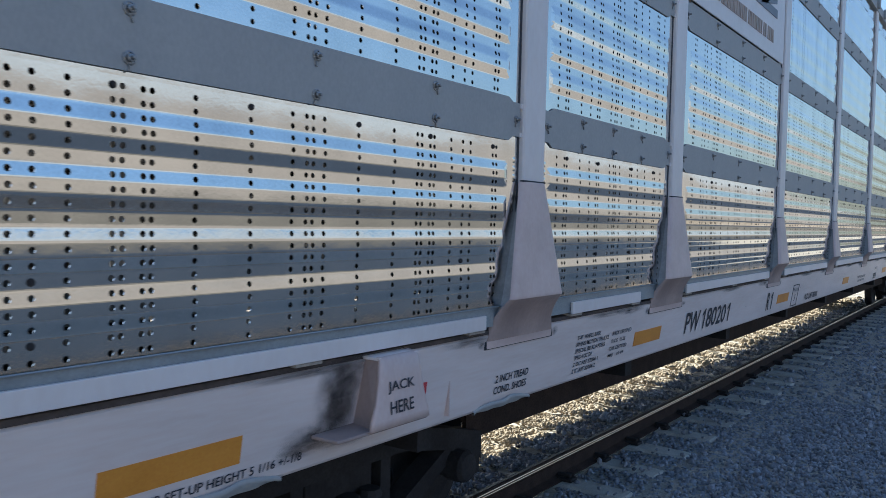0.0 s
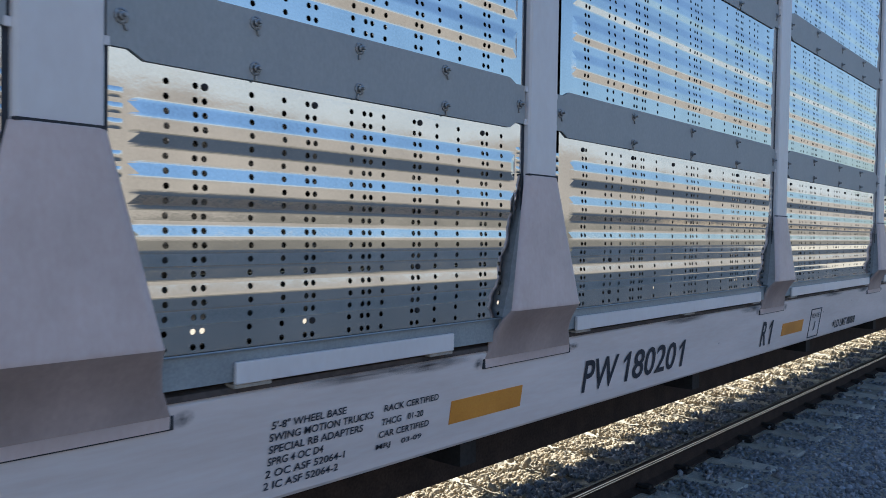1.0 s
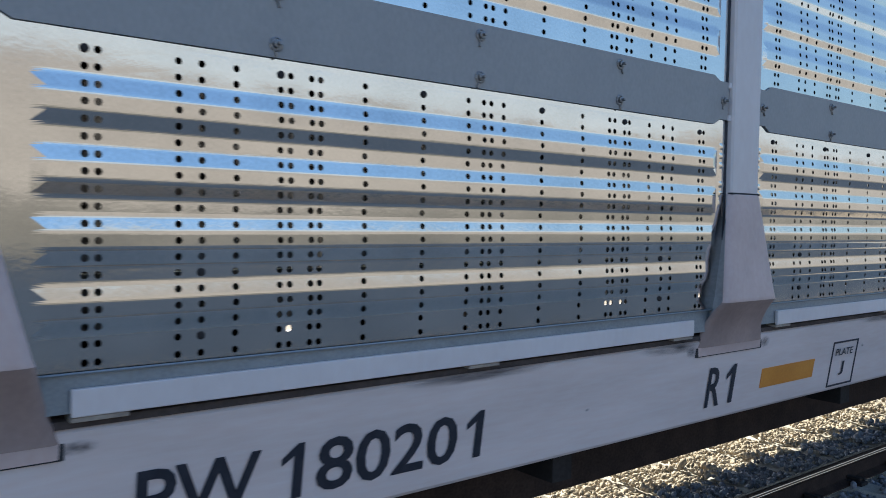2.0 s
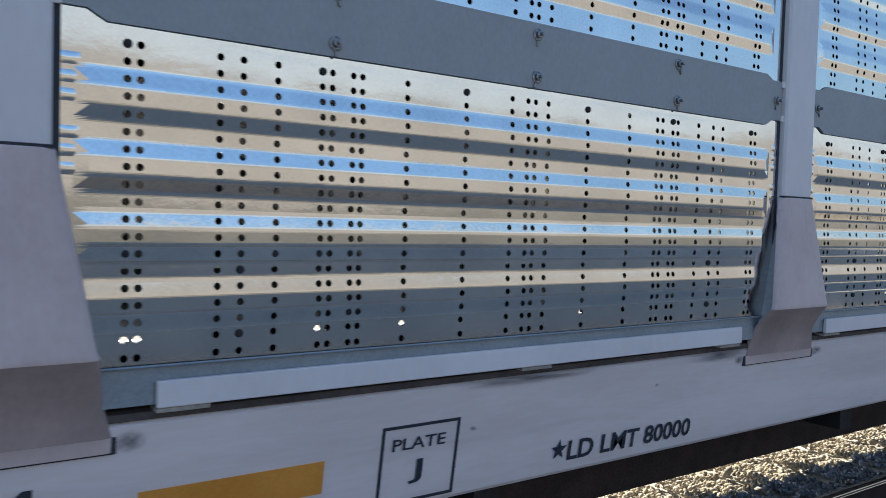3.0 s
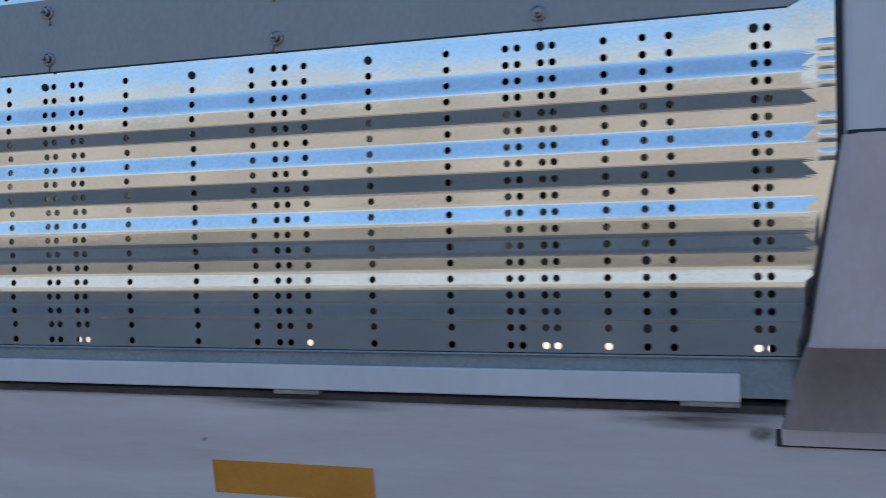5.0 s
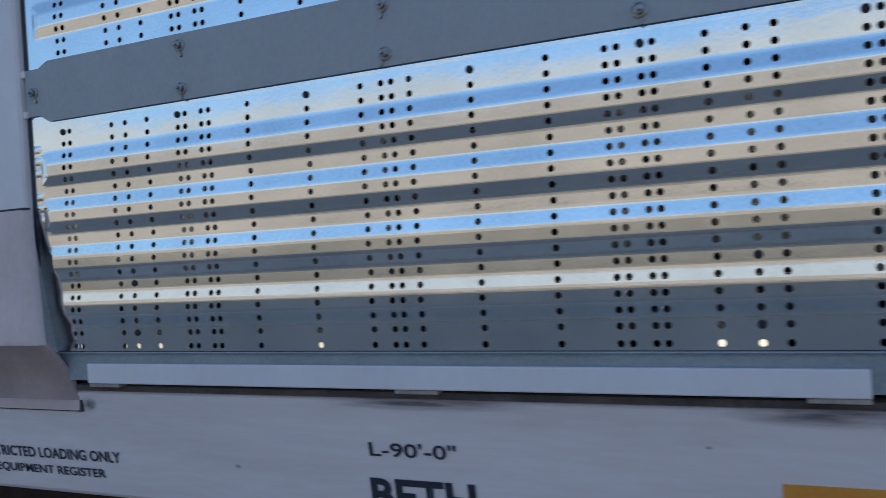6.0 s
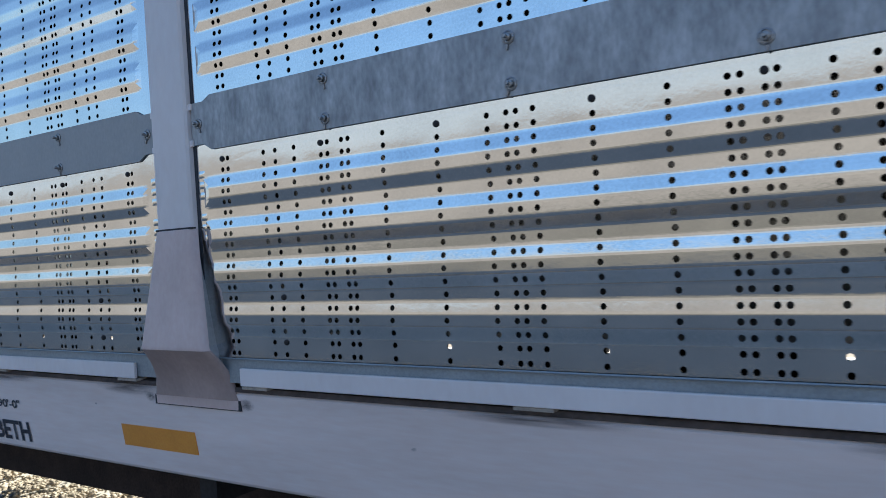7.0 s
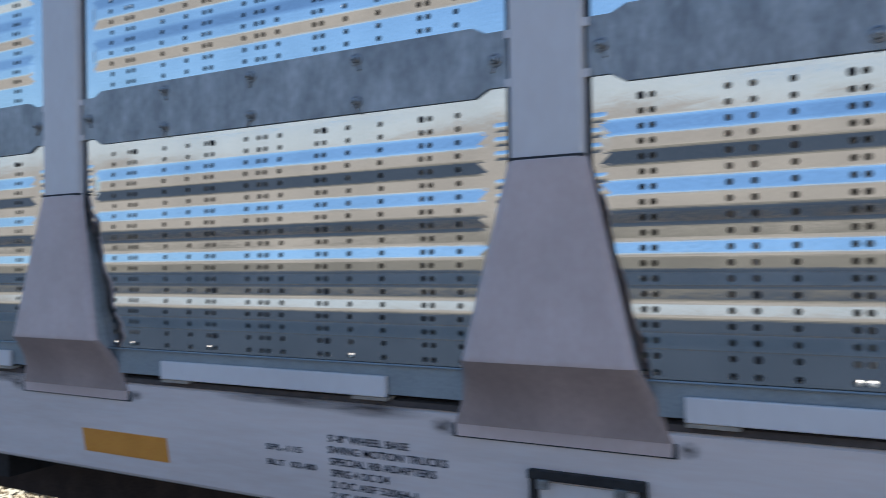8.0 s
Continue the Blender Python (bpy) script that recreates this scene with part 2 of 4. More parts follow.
def clip_mesh():
    bm = box_bm(-.05, .05, -.145, -.03, .004, .03, .006)
    box_bm(-.022, .022, -.12, -.02, .028, .055, .008, bm)
    turned_bm([(.012, -.03), (.014, 0), (.012, .03)], 8, bm, (.03, -.10, .045))
    return bm_mesh("rail_clip", bm, STEEL)


TIE, CLIP = tie_mesh(), clip_mesh()
for i in range(-52, 53):
    x = 5.20 + .628 * i + .012 * math.sin(i * 2.3)
    tie = tagged(new("railway_tie"), "weathered grey concrete railway tie half sunk in ballast", "railway tie", "ties of the track")
    tie.matrix_basis = pose(x, MID_Y + .01 * math.sin(i * 1.7), .002 * math.sin(i * 3.1), 0, 0, .6 * math.sin(i * 5.1))
    put("tie_body", TIE, tie)
    for yy, turn in ((-.753, 0), (-.753, 180), (.753, 0), (.753, 180)):
        put("rail_clip", CLIP, tie, pose(0, yy, 0, 0, 0, turn))


def stones(name, x0, x1, y0, y1, count, size, seed, label, coarse=False, material=None, cover=.06):
    """Angular crushed stones lying on the bed, one mesh; coarse: eight faces to a stone."""
    rng = np.random.default_rng(seed)
    phi = (1 + 5 ** .5) / 2
    iv = np.array([(-1, phi, 0), (1, phi, 0), (-1, -phi, 0), (1, -phi, 0), (0, -1, phi), (0, 1, phi), (0, -1, -phi), (0, 1, -phi), (phi, 0, -1), (phi, 0, 1), (-phi, 0, -1), (-phi, 0, 1)]) / 1.9
    tri = np.array([(0, 11, 5), (0, 5, 1), (0, 1, 7), (0, 7, 10), (0, 10, 11), (1, 5, 9), (5, 11, 4), (11, 10, 2), (10, 7, 6), (7, 1, 8), (3, 9, 4), (3, 4, 2), (3, 2, 6), (3, 6, 8), (3, 8, 9),
                    (4, 9, 5), (2, 4, 11), (6, 2, 10), (8, 6, 7), (9, 8, 1)])
    if coarse:
        iv = np.array([(1, 0, 0), (-1, 0, 0), (0, 1, 0), (0, -1, 0), (0, 0, 1), (0, 0, -1)]) * 1.15
        tri = np.array([(0, 2, 4), (2, 1, 4), (1, 3, 4), (3, 0, 4), (2, 0, 5), (1, 2, 5), (3, 1, 5), (0, 3, 5)])
    kv, kf = len(iv), len(tri)
    px, py = rng.uniform(x0, x1, count), rng.uniform(y0, y1, count)
    d = np.minimum(abs(((px - 5.20) / .628 + .5) % 1 - .5) * .628, 1)
    on_tie = (d < .108) & (abs(py - MID_Y) < 1.29)
    cover = np.where(abs(py - MID_Y) < MID_Y - RAIL_Y, np.where(py > 3.78, .12, .75), cover)
    keep = ~((abs(py - RAIL_Y) < .085) | (abs(py - FAR_Y) < .085)) & ~(on_tie & (rng.random(count) > cover))
    px, py, on_tie = px[keep], py[keep], on_tie[keep]
    n = len(px)
    sc = rng.uniform(.55, 1.15, (n, 1, 3)) * (size * rng.lognormal(0, .28, n))[:, None, None]
    v = iv[None] * rng.uniform(.55, 1.30, (n, kv, 1)) * sc
    q = rng.normal(size=(n, 4))
    q /= np.linalg.norm(q, axis=1)[:, None]
    w, a, b, c = q.T
    R = np.stack([np.stack([1 - 2 * (b * b + c * c), 2 * (a * b - w * c), 2 * (a * c + w * b)], -1), np.stack([2 * (a * b + w * c), 1 - 2 * (a * a + c * c), 2 * (b * c - w * a)], -1),
                  np.stack([2 * (a * c - w * b), 2 * (b * c + w * a), 1 - 2 * (a * a + b * b)], -1)], -2)
    v = np.einsum("nij,nkj->nki", R, v)
    zb = np.where(on_tie, .012, -.034) + rng.uniform(-.006, .018, n)
    v += np.stack([px, py, zb], -1)[:, None]
    me = bpy.data.meshes.new(name)
    nv, nf = n * kv, n * kf
    me.vertices.add(nv)
    me.vertices.foreach_set("co", v.ravel())
    me.loops.add(nf * 3)
    me.loops.foreach_set("vertex_index", (tri[None] + (np.arange(n) * kv)[:, None, None]).ravel())
    me.polygons.add(nf)
    me.polygons.foreach_set("loop_start", np.arange(nf) * 3)
    me.polygons.foreach_set("loop_total", np.full(nf, 3))
    me.materials.append(material or STONE)
    me.update(calc_edges=True)
    return tagged(put(name, me), label, "ballast", kind="stuff")


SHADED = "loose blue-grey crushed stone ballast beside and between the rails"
SUNLIT_DUSTY = "tan dusty crushed stone ballast, sunlight in its colour, between the rails"
# the sunlit colour begins at the near edge of the sun strip
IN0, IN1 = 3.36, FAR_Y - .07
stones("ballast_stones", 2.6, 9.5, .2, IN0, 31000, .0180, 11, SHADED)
stones("ballast_stones", 2.6, 9.5, IN0, IN1, 9000, .0180, 21, SUNLIT_DUSTY, False, STONE_TAN, .75)
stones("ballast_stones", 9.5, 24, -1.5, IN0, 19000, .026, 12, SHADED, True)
stones("ballast_stones", 9.5, 24, IN0, IN1, 7500, .024, 22, SUNLIT_DUSTY, True, STONE_TAN, .8)
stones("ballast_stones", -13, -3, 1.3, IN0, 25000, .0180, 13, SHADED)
stones("ballast_stones", -13, -3, IN0, IN1, 12500, .0180, 23, SUNLIT_DUSTY, False, STONE_TAN, .75)
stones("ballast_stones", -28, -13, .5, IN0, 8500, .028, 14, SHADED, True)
stones("ballast_stones", -28, -13, IN0, IN1, 9500, .026, 24, SUNLIT_DUSTY, True, STONE_TAN, .8)
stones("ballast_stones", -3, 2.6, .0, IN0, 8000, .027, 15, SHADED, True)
stones("ballast_stones", -3, 2.6, IN0, IN1, 5000, .025, 25, SUNLIT_DUSTY, True, STONE_TAN, .8)

# ---------------------------------------------------------------- the rail car; its space: x along the car, z = 0 at the tie tops
car = tagged(new("rail_car"), "grey-white freight wagon with perforated galvanised sides, rolling on the track", "rail car")
POSTS = (.56, 3.335, 5.213, 8.042, 10.773, 13.494, 16.238, 18.980, 20.869, 23.63)
X0, X1 = -.95, 25.05
FACE = 1.860            # flat of the side sheets
BAND_Z = (.631, 1.566, 2.497)
EAVE = 3.43


def sill_y(z):
    return 1.886 - .150 * (z + .362)


# --- side sheets: trapezoid corrugation, one facet per row of holes
LONG = (-1.11, -1.083, -.910, -.856, -.772, -.657, -.630, -.572, -.546, -.412, -.220, -.056, .004, .033, .083, .247, .436, .573, .600, .652, .678, .789, .871, .926, 1.095, 1.121)
SHORT = (-.680, -.599, -.572, -.428, -.319, -.236, -.209, -.065, -.012, .015, .072, .214, .241, .327, .440, .576, .603, .690)
PITCH = .03675
DEPTH = .0051


def sheet_panel(name, cols, half, rows, z_low, z_high, r=.0087, lean=None):
    """rows: (centre z, outwardness below, outwardness above) from the lowest up; every row is pierced at every column. Above lean the middle of the sheet bows back."""
    verts, faces = [], []
    c = .0130
    ramp0, ramp1 = half - .116, half - .086
    xs = [-half, -ramp1, -ramp0]
    for q in cols:
        xs += [q - c, q + c]
    xs = sorted(xs + [ramp0, ramp1, half])

    def amp(x):
        return max(0.0, min(1.0, (ramp1 - abs(x)) / (ramp1 - ramp0)))

    def add(*ps):
        i = len(verts)
        verts.extend(ps)
        return list(range(i, i + len(ps)))

    def bow(x, z):
        if lean is None or z < lean:
            return 0.0
        d = min(z - lean, .12)
        f = max(0.0, min(1.0, (half - .13 - abs(x)) / .42))
        return (.011 * d + .020 * d * d) * f * f * (3 - 2 * f)

    def pt(x, z, out):
        return (x, bow(x, z) - out * DEPTH * amp(x), z)

    bands = [(z - PITCH / 2, z + PITCH / 2, lo, hi, z) for z, lo, hi in rows]
    if z_low < bands[0][0]:
        bands.insert(0, (z_low, bands[0][0], 0, 0, None))
    if z_high > bands[-1][1]:
        bands.append((bands[-1][1], z_high, 0, 0, None))
    def plain(a, b, z0, z1, lo, hi):
        q4 = add(pt(a, z0, lo), pt(b, z0, lo), pt(b, z1, hi), pt(a, z1, hi))
        if abs(hi - lo) < .4 or abs(amp(a) - amp(b)) < .5:
            faces.append(q4)
        elif (lo > hi) == (amp(a) > amp(b)):      # proud corner at the lower left or the upper right
            faces.extend(([q4[0], q4[2], q4[3]], [q4[0], q4[1], q4[2]]))
        else:
            faces.extend(([q4[0], q4[1], q4[3]], [q4[1], q4[2], q4[3]]))

    # the folds between the bands are rounded in four narrow strips
    cut = [min(.0062, (z1 - z0) * .3) for z0, z1, *_ in bands]
    flats = []
    for n, (z0, z1, lo, hi, zc) in enumerate(bands):
        a, b = (0 if n == 0 else cut[n]), (0 if n == len(bands) - 1 else cut[n])
        g = (hi - lo) / (z1 - z0)
        flats.append((z0 + a, z1 - b, lo + g * a, hi - g * b, zc))
    for p, q, full in zip(flats, flats[1:], bands):
        line = []
        for k in range(5):
            u = k / 4
            w0, w1, w2 = (1 - u) ** 2, 2 * u * (1 - u), u * u
            line.append((w0 * p[1] + w1 * full[1] + w2 * q[0], w0 * p[3] + w1 * full[3] + w2 * q[2]))
        for (z0, lo), (z1, hi) in zip(line, line[1:]):
            for a, b in zip(xs, xs[1:]):
                if b - a > 1e-4:
                    plain(a, b, z0, z1, lo, hi)
    for z0, z1, lo, hi, zc in flats:
        for a, b in zip(xs, xs[1:]):
            if b - a < 1e-4:
                continue
            q = (a + b) / 2
            hole = zc is not None and any(abs(q - k) < 1e-3 for k in cols)
            if not hole:
                plain(a, b, z0, z1, lo, hi)
                continue
            zc = (z0 + z1) / 2
            m = (lo + hi) / 2
            outer = add(pt(b, zc, m), pt(b, z1, hi), pt(q, z1, hi), pt(a, z1, hi), pt(a, zc, m), pt(a, z0, lo), pt(q, z0, lo), pt(b, z0, lo))
            ring, back = [], []
            for k in range(8):
                t = math.pi * k / 4
                dz = r * math.sin(t)
                o = m + (hi - lo) * dz / (z1 - z0)
                hx, y = q + r * math.cos(t), bow(q, zc + dz) - o * DEPTH
                ring.append((hx, y, zc + dz))
                back.append((hx, y + .0035, zc + dz))
            inner, rim = add(*ring), add(*back)
            for k in range(8):
                n = (k + 1) % 8
                faces.append([outer[k], outer[n], inner[n], inner[k]])
                faces.append([inner[k], inner[n], rim[n], rim[k]])
    return mesh_of(name, verts, faces, PANEL)


def lower_rows():
    out = []
    for r in range(18, -1, -1):
        z = .499 - PITCH * r + H
        k = r % 4
        if r < 2 or r > 16 or k == 1:
            s = (0, 0)
        elif k == 2:
            s = (1, 0)
        elif k == 3:
            s = (1, 1)
        else:
            s = (0, 1)
        out.append((z, *s))
    return out


def upper_rows():
    out = []
    for q in range(-2, 19):
        z = .818 + PITCH * q + H
        k = q % 4
        s = (0, 0) if q < 0 or q > 14 or k == 3 else {0: (0, 1), 1: (1, 1), 2: (1, 0)}[k]
        out.append((z, *s))
    return out


SHEETS = {}
for kind, cols, half in (("long", LONG, 1.30), ("short", SHORT, .865)):
    SHEETS[kind] = (sheet_panel("side_sheet", cols, half, lower_rows(), -.180 + H, .637 + H, lean=.499 - 1.5 * PITCH + H),
                    sheet_panel("side_sheet", cols, half, upper_rows(), .637 + H, .818 + PITCH * 18.5 + .06 + H))
OFFSET = {0: -.022, 1: .003, 2: .034, 3: -.012, 4: -.004, 5: -.012, 6: -.016, 7: -.006, 8: -.034}      # the sheets of a bay sit a little off its middle
BAYS = [((a + b) / 2, b - a) for a, b in zip(POSTS, POSTS[1:])]


def flip(x, y, z):
    """Pose of a mirrored piece on the far side, by half a turn about the upright through x and the middle of the car."""
    return pose(x, 2 * MID_Y - y, z, 0, 0, 180)


for bi, (cx, wd) in enumerate(BAYS):
    cx += OFFSET.get(bi, 0)
    low, up = SHEETS["short" if wd < 2.2 else "long"]
    for k in range(4):
        dz = 0 if k < 2 else (k - 1) * .935
        put("side_sheet", low if k == 0 else up, car, pose(cx, FACE, dz), "perforated corrugated galvanised steel sheet reflecting sky and ground")

# far side: plain ribbed sheets behind the load space
def ribbed(half):
    prof = [(0.0, -.25 + H)]
    z = -.20
    while z < EAVE - .05:
        prof += [(0, z + H), (-.006, z + .03 + H), (-.006, z + .07 + H), (0, z + .10 + H)]
        z += .15
    prof += [(0, EAVE + H), (.004, EAVE + H), (.004, -.25 + H)]
    return bm_mesh("far_sheet", prism_bm(prof, -half, half), PANEL)


FAR = {k: ribbed(h) for k, h in (("long", 1.36), ("short", .93))}
for cx, wd in BAYS:
    put("far_sheet", FAR["short" if wd < 2.2 else "long"], car, flip(cx, FACE, 0), "ribbed galvanised sheet of the far side")

# --- straps over the sheet joints, with their bolts


def bolt_mesh(r=.011):
    bm = turned_bm([(r * 1.75, 0), (r * 1.75, -.003), (r * 1.35, -.0045), (r * 1.30, -.002), (r * .95, -.002), (r * .95, -.011), (r * .7, -.012), (r * .5, -.0125), (r * .5, -.024), (r * .35, -.025)], 10)
    box_bm(-.0035, .0035, -.006, 0, -.034, -.019, .001, bm)
    return bm_mesh("bolt", bm, BOLT)


BOLTM = bolt_mesh()


def strap(cx, wd, z, worn):
    h = wd / 2 - .108
    zl, zh, el, eh = -.094, .094, -.072, .075
    out = [(-h, el), (-h + .055, el), (-h + .095, zl), (h - .095, zl), (h - .055, el), (h, el), (h, eh), (h - .06, eh), (h - .10, zh), (-h + .10, zh), (-h + .06, eh), (-h, eh)]
    bm = plate_bm(out, -.004, .002)
    ob = put("strap", bm_mesh("strap", bm, STRAP_WORN if worn else STRAP), car, pose(cx, FACE - .004, z + H),
             "mottled dull grey zinc strap" if worn else "dull grey zinc strap")
    cols = (-.64, .013, .645) if wd > 2.2 else (-.42, -.04, .36)
    spots = [(-h + .035, 0), (h - .035, 0)] + [(c, s) for c in cols for s in (-.062, .060)]
    for i, (a, b) in enumerate(spots):
        put("bolt", BOLTM, ob, pose(a, -.004, b, 0, (i * 5 % 7 - 3) * 7, 0))
    for sx in (-1, 1):
        for b in (el + .008, eh - .012):
            put("tab", TAB, ob, pose(sx * (h + .004), -.006, b))
    return ob


TAB = bm_mesh("tab", box_bm(-.010, .010, -.004, .004, -.011, .011, .002), WHITE)
for bi, (cx, wd) in enumerate(BAYS):
    for z in BAND_Z:
        strap(cx, wd, z, bi >= 6)

# --- posts and their flared feet


def post_mesh(z0):
    w, y0, y1 = .098, 1.834, 1.892
    top = EAVE + H
    bm = bmesh.new()
    prof = [(-w - .006, y1), (-w, y0 + .008), (-w + .008, y0), (w - .008, y0), (w, y0 + .008), (w + .006, y1)]
    a = [bm.verts.new((x, y, z0)) for x, y in prof]
    b = [bm.verts.new((x, y, top)) for x, y in prof]
    for i in range(len(prof) - 1):
        bm.faces.new((a[i], a[i + 1], b[i + 1], b[i]))
    bm.faces.new((a[5], a[0], b[0], b[5]))
    bm.faces.new(a[::-1])
    bm.faces.new(b)
    return bm_mesh("post", bm, WHITE)


def foot_rows(wide):
    """Height, half width and front of the bent plate, from the seam down; the lower half curves back to the sill."""
    zj = .362 if wide else .269
    wk, wb = (.231, .300) if wide else (.183, .233)
    rows = [(zj, .105, 1.827), (zj - .004, .107, 1.824), (-.138, wk - .003, 1.7835), (-.146, wk, 1.782), (-.153, wk + .003, 1.7835)]
    for u in (.12, .28, .46, .64, .80, .92):
        rows.append((-.153 - .183 * u, wk + .003 + (wb - .010 - wk) * u, 1.7835 + .086 * (1 - (1 - u) ** 2.0)))
    return [(z + H, w, y) for z, w, y in rows + [(-.336, wb - .006, 1.8695), (-.342, wb - .004, 1.8725), (-.370, wb, 1.877)]]


def foot_mesh(wide):
    """A hood of bent plate, rounded at its side edges and open at both sides."""
    rows = foot_rows(wide)
    bm = bmesh.new()
    rings = []
    for i, (z, w, y0) in enumerate(rows):
        e = .036 if i < 9 else .022
        left = [(-w + e - e * math.cos(a), y0 + e * .7 * (1 - math.sin(a))) for a in np.linspace(0, math.pi / 2, 6)]
        back = [(-w + .006, y0 + e * .7 + .001), (-w + e, y0 + .009)]
        ring = left + [(-x, y) for x, y in left[::-1]] + [(-x, y) for x, y in back] + back[::-1]
        rings.append([bm.verts.new((x, y, z)) for x, y in ring])
    for j, (p, q) in enumerate(zip(rings, rings[1:])):
        n = len(p)
        for k in range(n):
            f = bm.faces.new((p[k], p[(k + 1) % n], q[(k + 1) % n], q[k]))
            # faces below the knee take the dirty colour with shade painted in
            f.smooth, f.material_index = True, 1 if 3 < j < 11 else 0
    bm.faces.new(rings[0])
    bm.faces.new(rings[-1][::-1])
    bmesh.ops.recalc_face_normals(bm, faces=bm.faces)
    for e in bm.edges:
        if len(e.link_faces) == 2 and e.calc_face_angle(0) > radians(24):
            e.smooth = False
    me = bpy.data.meshes.new("post_foot")
    bm.to_mesh(me)
    bm.free()
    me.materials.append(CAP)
    me.materials.append(GRIME_SHADE)
    return me


def flank_mesh(wide, sx):
    """Side plate of the foot, set in from the edge of the hood."""
    rows = foot_rows(wide)
    bm = bmesh.new()
    rings = []
    for z, w, y0 in rows[1:9]:
        a, b = sx * (w - .024), sx * (w - .030)
        rings.append([bm.verts.new(p) for p in ((a, y0 + .007, z), (a, 1.874, z), (b, 1.874, z), (b, y0 + .007, z))])
    for p, q in zip(rings, rings[1:]):
        for k in range(4):
            bm.faces.new((p[k], p[(k + 1) % 4], q[(k + 1) % 4], q[k]))
    bm.faces.new(rings[0])
    bm.faces.new(rings[-1][::-1])
    return bm_mesh("side_plate", bm, FLANK)


# greyer than the hood: the shade on the flanks is in this colour
FLANK = mat("shaded_side_plate", (.44, .43, .42), .6, .15, (.34, .335, .335), 9, 70, .25, .06)
FLANK_M = {(w, sx): flank_mesh(w, sx) for w in (False, True) for sx in (-1, 1)}
POST_M = {w: post_mesh(-.215 + H) for w in (False, True)}
FOOT_M = {w: foot_mesh(w) for w in (False, True)}
JOINT = mat("black_joint", (.03, .03, .035), .8, 0, (.05, .048, .05), 30, 150, .4, .2)
JOINT_M = {w: bm_mesh("joint_line", box_bm(-foot_rows(w)[-1][1] - .003, foot_rows(w)[-1][1] + .003, 1.880, 1.905, -.3745 + H, -.337 + H, .002), JOINT) for w in (False, True)}
SEAM_M = {w: bm_mesh("seam", box_bm(-.099, .099, 1.829, 1.85, foot_rows(w)[0][0] - .001, foot_rows(w)[0][0] + .0065), JOINT) for w in (False, True)}
for i, x in enumerate(POSTS):
    w = i in (1, 2, 7, 8)
    p = put("post", POST_M[w], car, pose(x, 0, 0), "white-painted steel side post")
    f = put("post_foot", FOOT_M[w], p, None, "dusty flared steel post foot")
    for sx in (-1, 1):
        put("side_plate", FLANK_M[w, sx], p, None, "grey side plate with shade in its colour")
    put("joint_line", JOINT_M[w], p, None, "thin black line along the joint")
    put("seam", SEAM_M[w], p, None, "dark seam")
    p = put("post", POST_M[w], car, flip(x, 0, 0))
    put("post_foot", FOOT_M[w], p)

# black strip over the sheet edge, painted for the shade in a deep gap
GAP_SHADE = mat("black_gap_shade", (.055, .057, .068), .8, 0, (.04, .042, .05), 20, 120, .3, .1)
GAP_SHADE_M = bm_mesh("side_channel", box_bm(-.0070, .0070, 1.8580, 1.89, -.17 + H, EAVE + H), GAP_SHADE)
for x in POSTS:
    for sx in (-1, 1):
        put("side_channel", GAP_SHADE_M, car, pose(x + sx * .108, 0, 0), "narrow black strip standing for a shaded gap beside a post")
PLUG = bm_mesh("plug", turned_bm([(.0100, .003), (.0100, -.002), (.0082, -.005), (.004, -.006)], 10), STEEL)
bmc = bmesh.new()
grid = [[bmc.verts.new((.022 * a / 4, .0001 - .0014 * (1 - (a / 4) ** 4) * math.cos(math.pi / 2 * b / 4), .0135 * b / 4)) for a in range(-4, 5)] for b in range(-4, 5)]
for p, q in zip(grid, grid[1:]):
    for k in range(8):
        bmc.faces.new((p[k], p[k + 1], q[k + 1], q[k]))
CRIMP = bm_mesh("crimp", bmc, PANEL, True)
for bi, (cx, wd) in enumerate(BAYS):
    if wd > 2.2:
        spots = [(c, .499) for c in (-1.11, -.657, -.220, .247, .652, 1.095)] + [(c, .499 - PITCH * r) for c in (-.856, .871) for r in (13, 17)]
    else:
        spots = [(c, .499) for c in (-.572, -.209, .241, .576)] + [(c, .499 - PITCH * r) for c in (-.209, .241) for r in (13, 17)]
    for c, z in spots:
        put("plug", PLUG, car, pose(cx + c + OFFSET.get(bi, 0), FACE, z + H, 0, 40 * c, 0))
    for sx in (-1, 1):
        for z in (.455, .418, .381, .306, .269, .232):
            put("crimp", CRIMP, car, pose(cx + sx * (wd / 2 - .131), FACE, z + H))

# --- base plate, kick strips, deck edge, sill
bm = prism_bm([(1.868, -.272 + H), (1.868, -.186 + H), (1.876, -.180 + H), (1.890, -.180 + H), (1.880, -.272 + H)], X0, X1)
base = bm_mesh("base_plate", bm, BASEPLATE)
put("base_plate", base, car, None, "smooth galvanised base plate under the perforated sheets")
# drawn deep on the far side, leaving only a slit for daylight
far_base = bm_mesh("base_plate", box_bm(X0, X1, 1.928, 1.940, -.572 + H, -.20 + H), BASEPLATE)
put("base_plate", far_base, car, flip(X0 + X1, 0, 0))
LIP = bm_mesh("sheet_lip", prism_bm([(1.857, -.189 + H), (1.8555, -.186 + H), (1.857, -.183 + H), (1.872, -.183 + H), (1.872, -.189 + H)], X0, X1), BASEPLATE)
put("sheet_lip", LIP, car, None, "folded lower lip of the side sheets")
STRIPS = ((-.35, .12), (.82, 2.993), (3.804, 4.704), (5.524, 7.745), (8.355, 10.478), (11.059, 13.186), (13.791, 15.922), (16.511, 18.640), (19.464, 20.366), (21.197, 23.19), (24.03, 24.75))
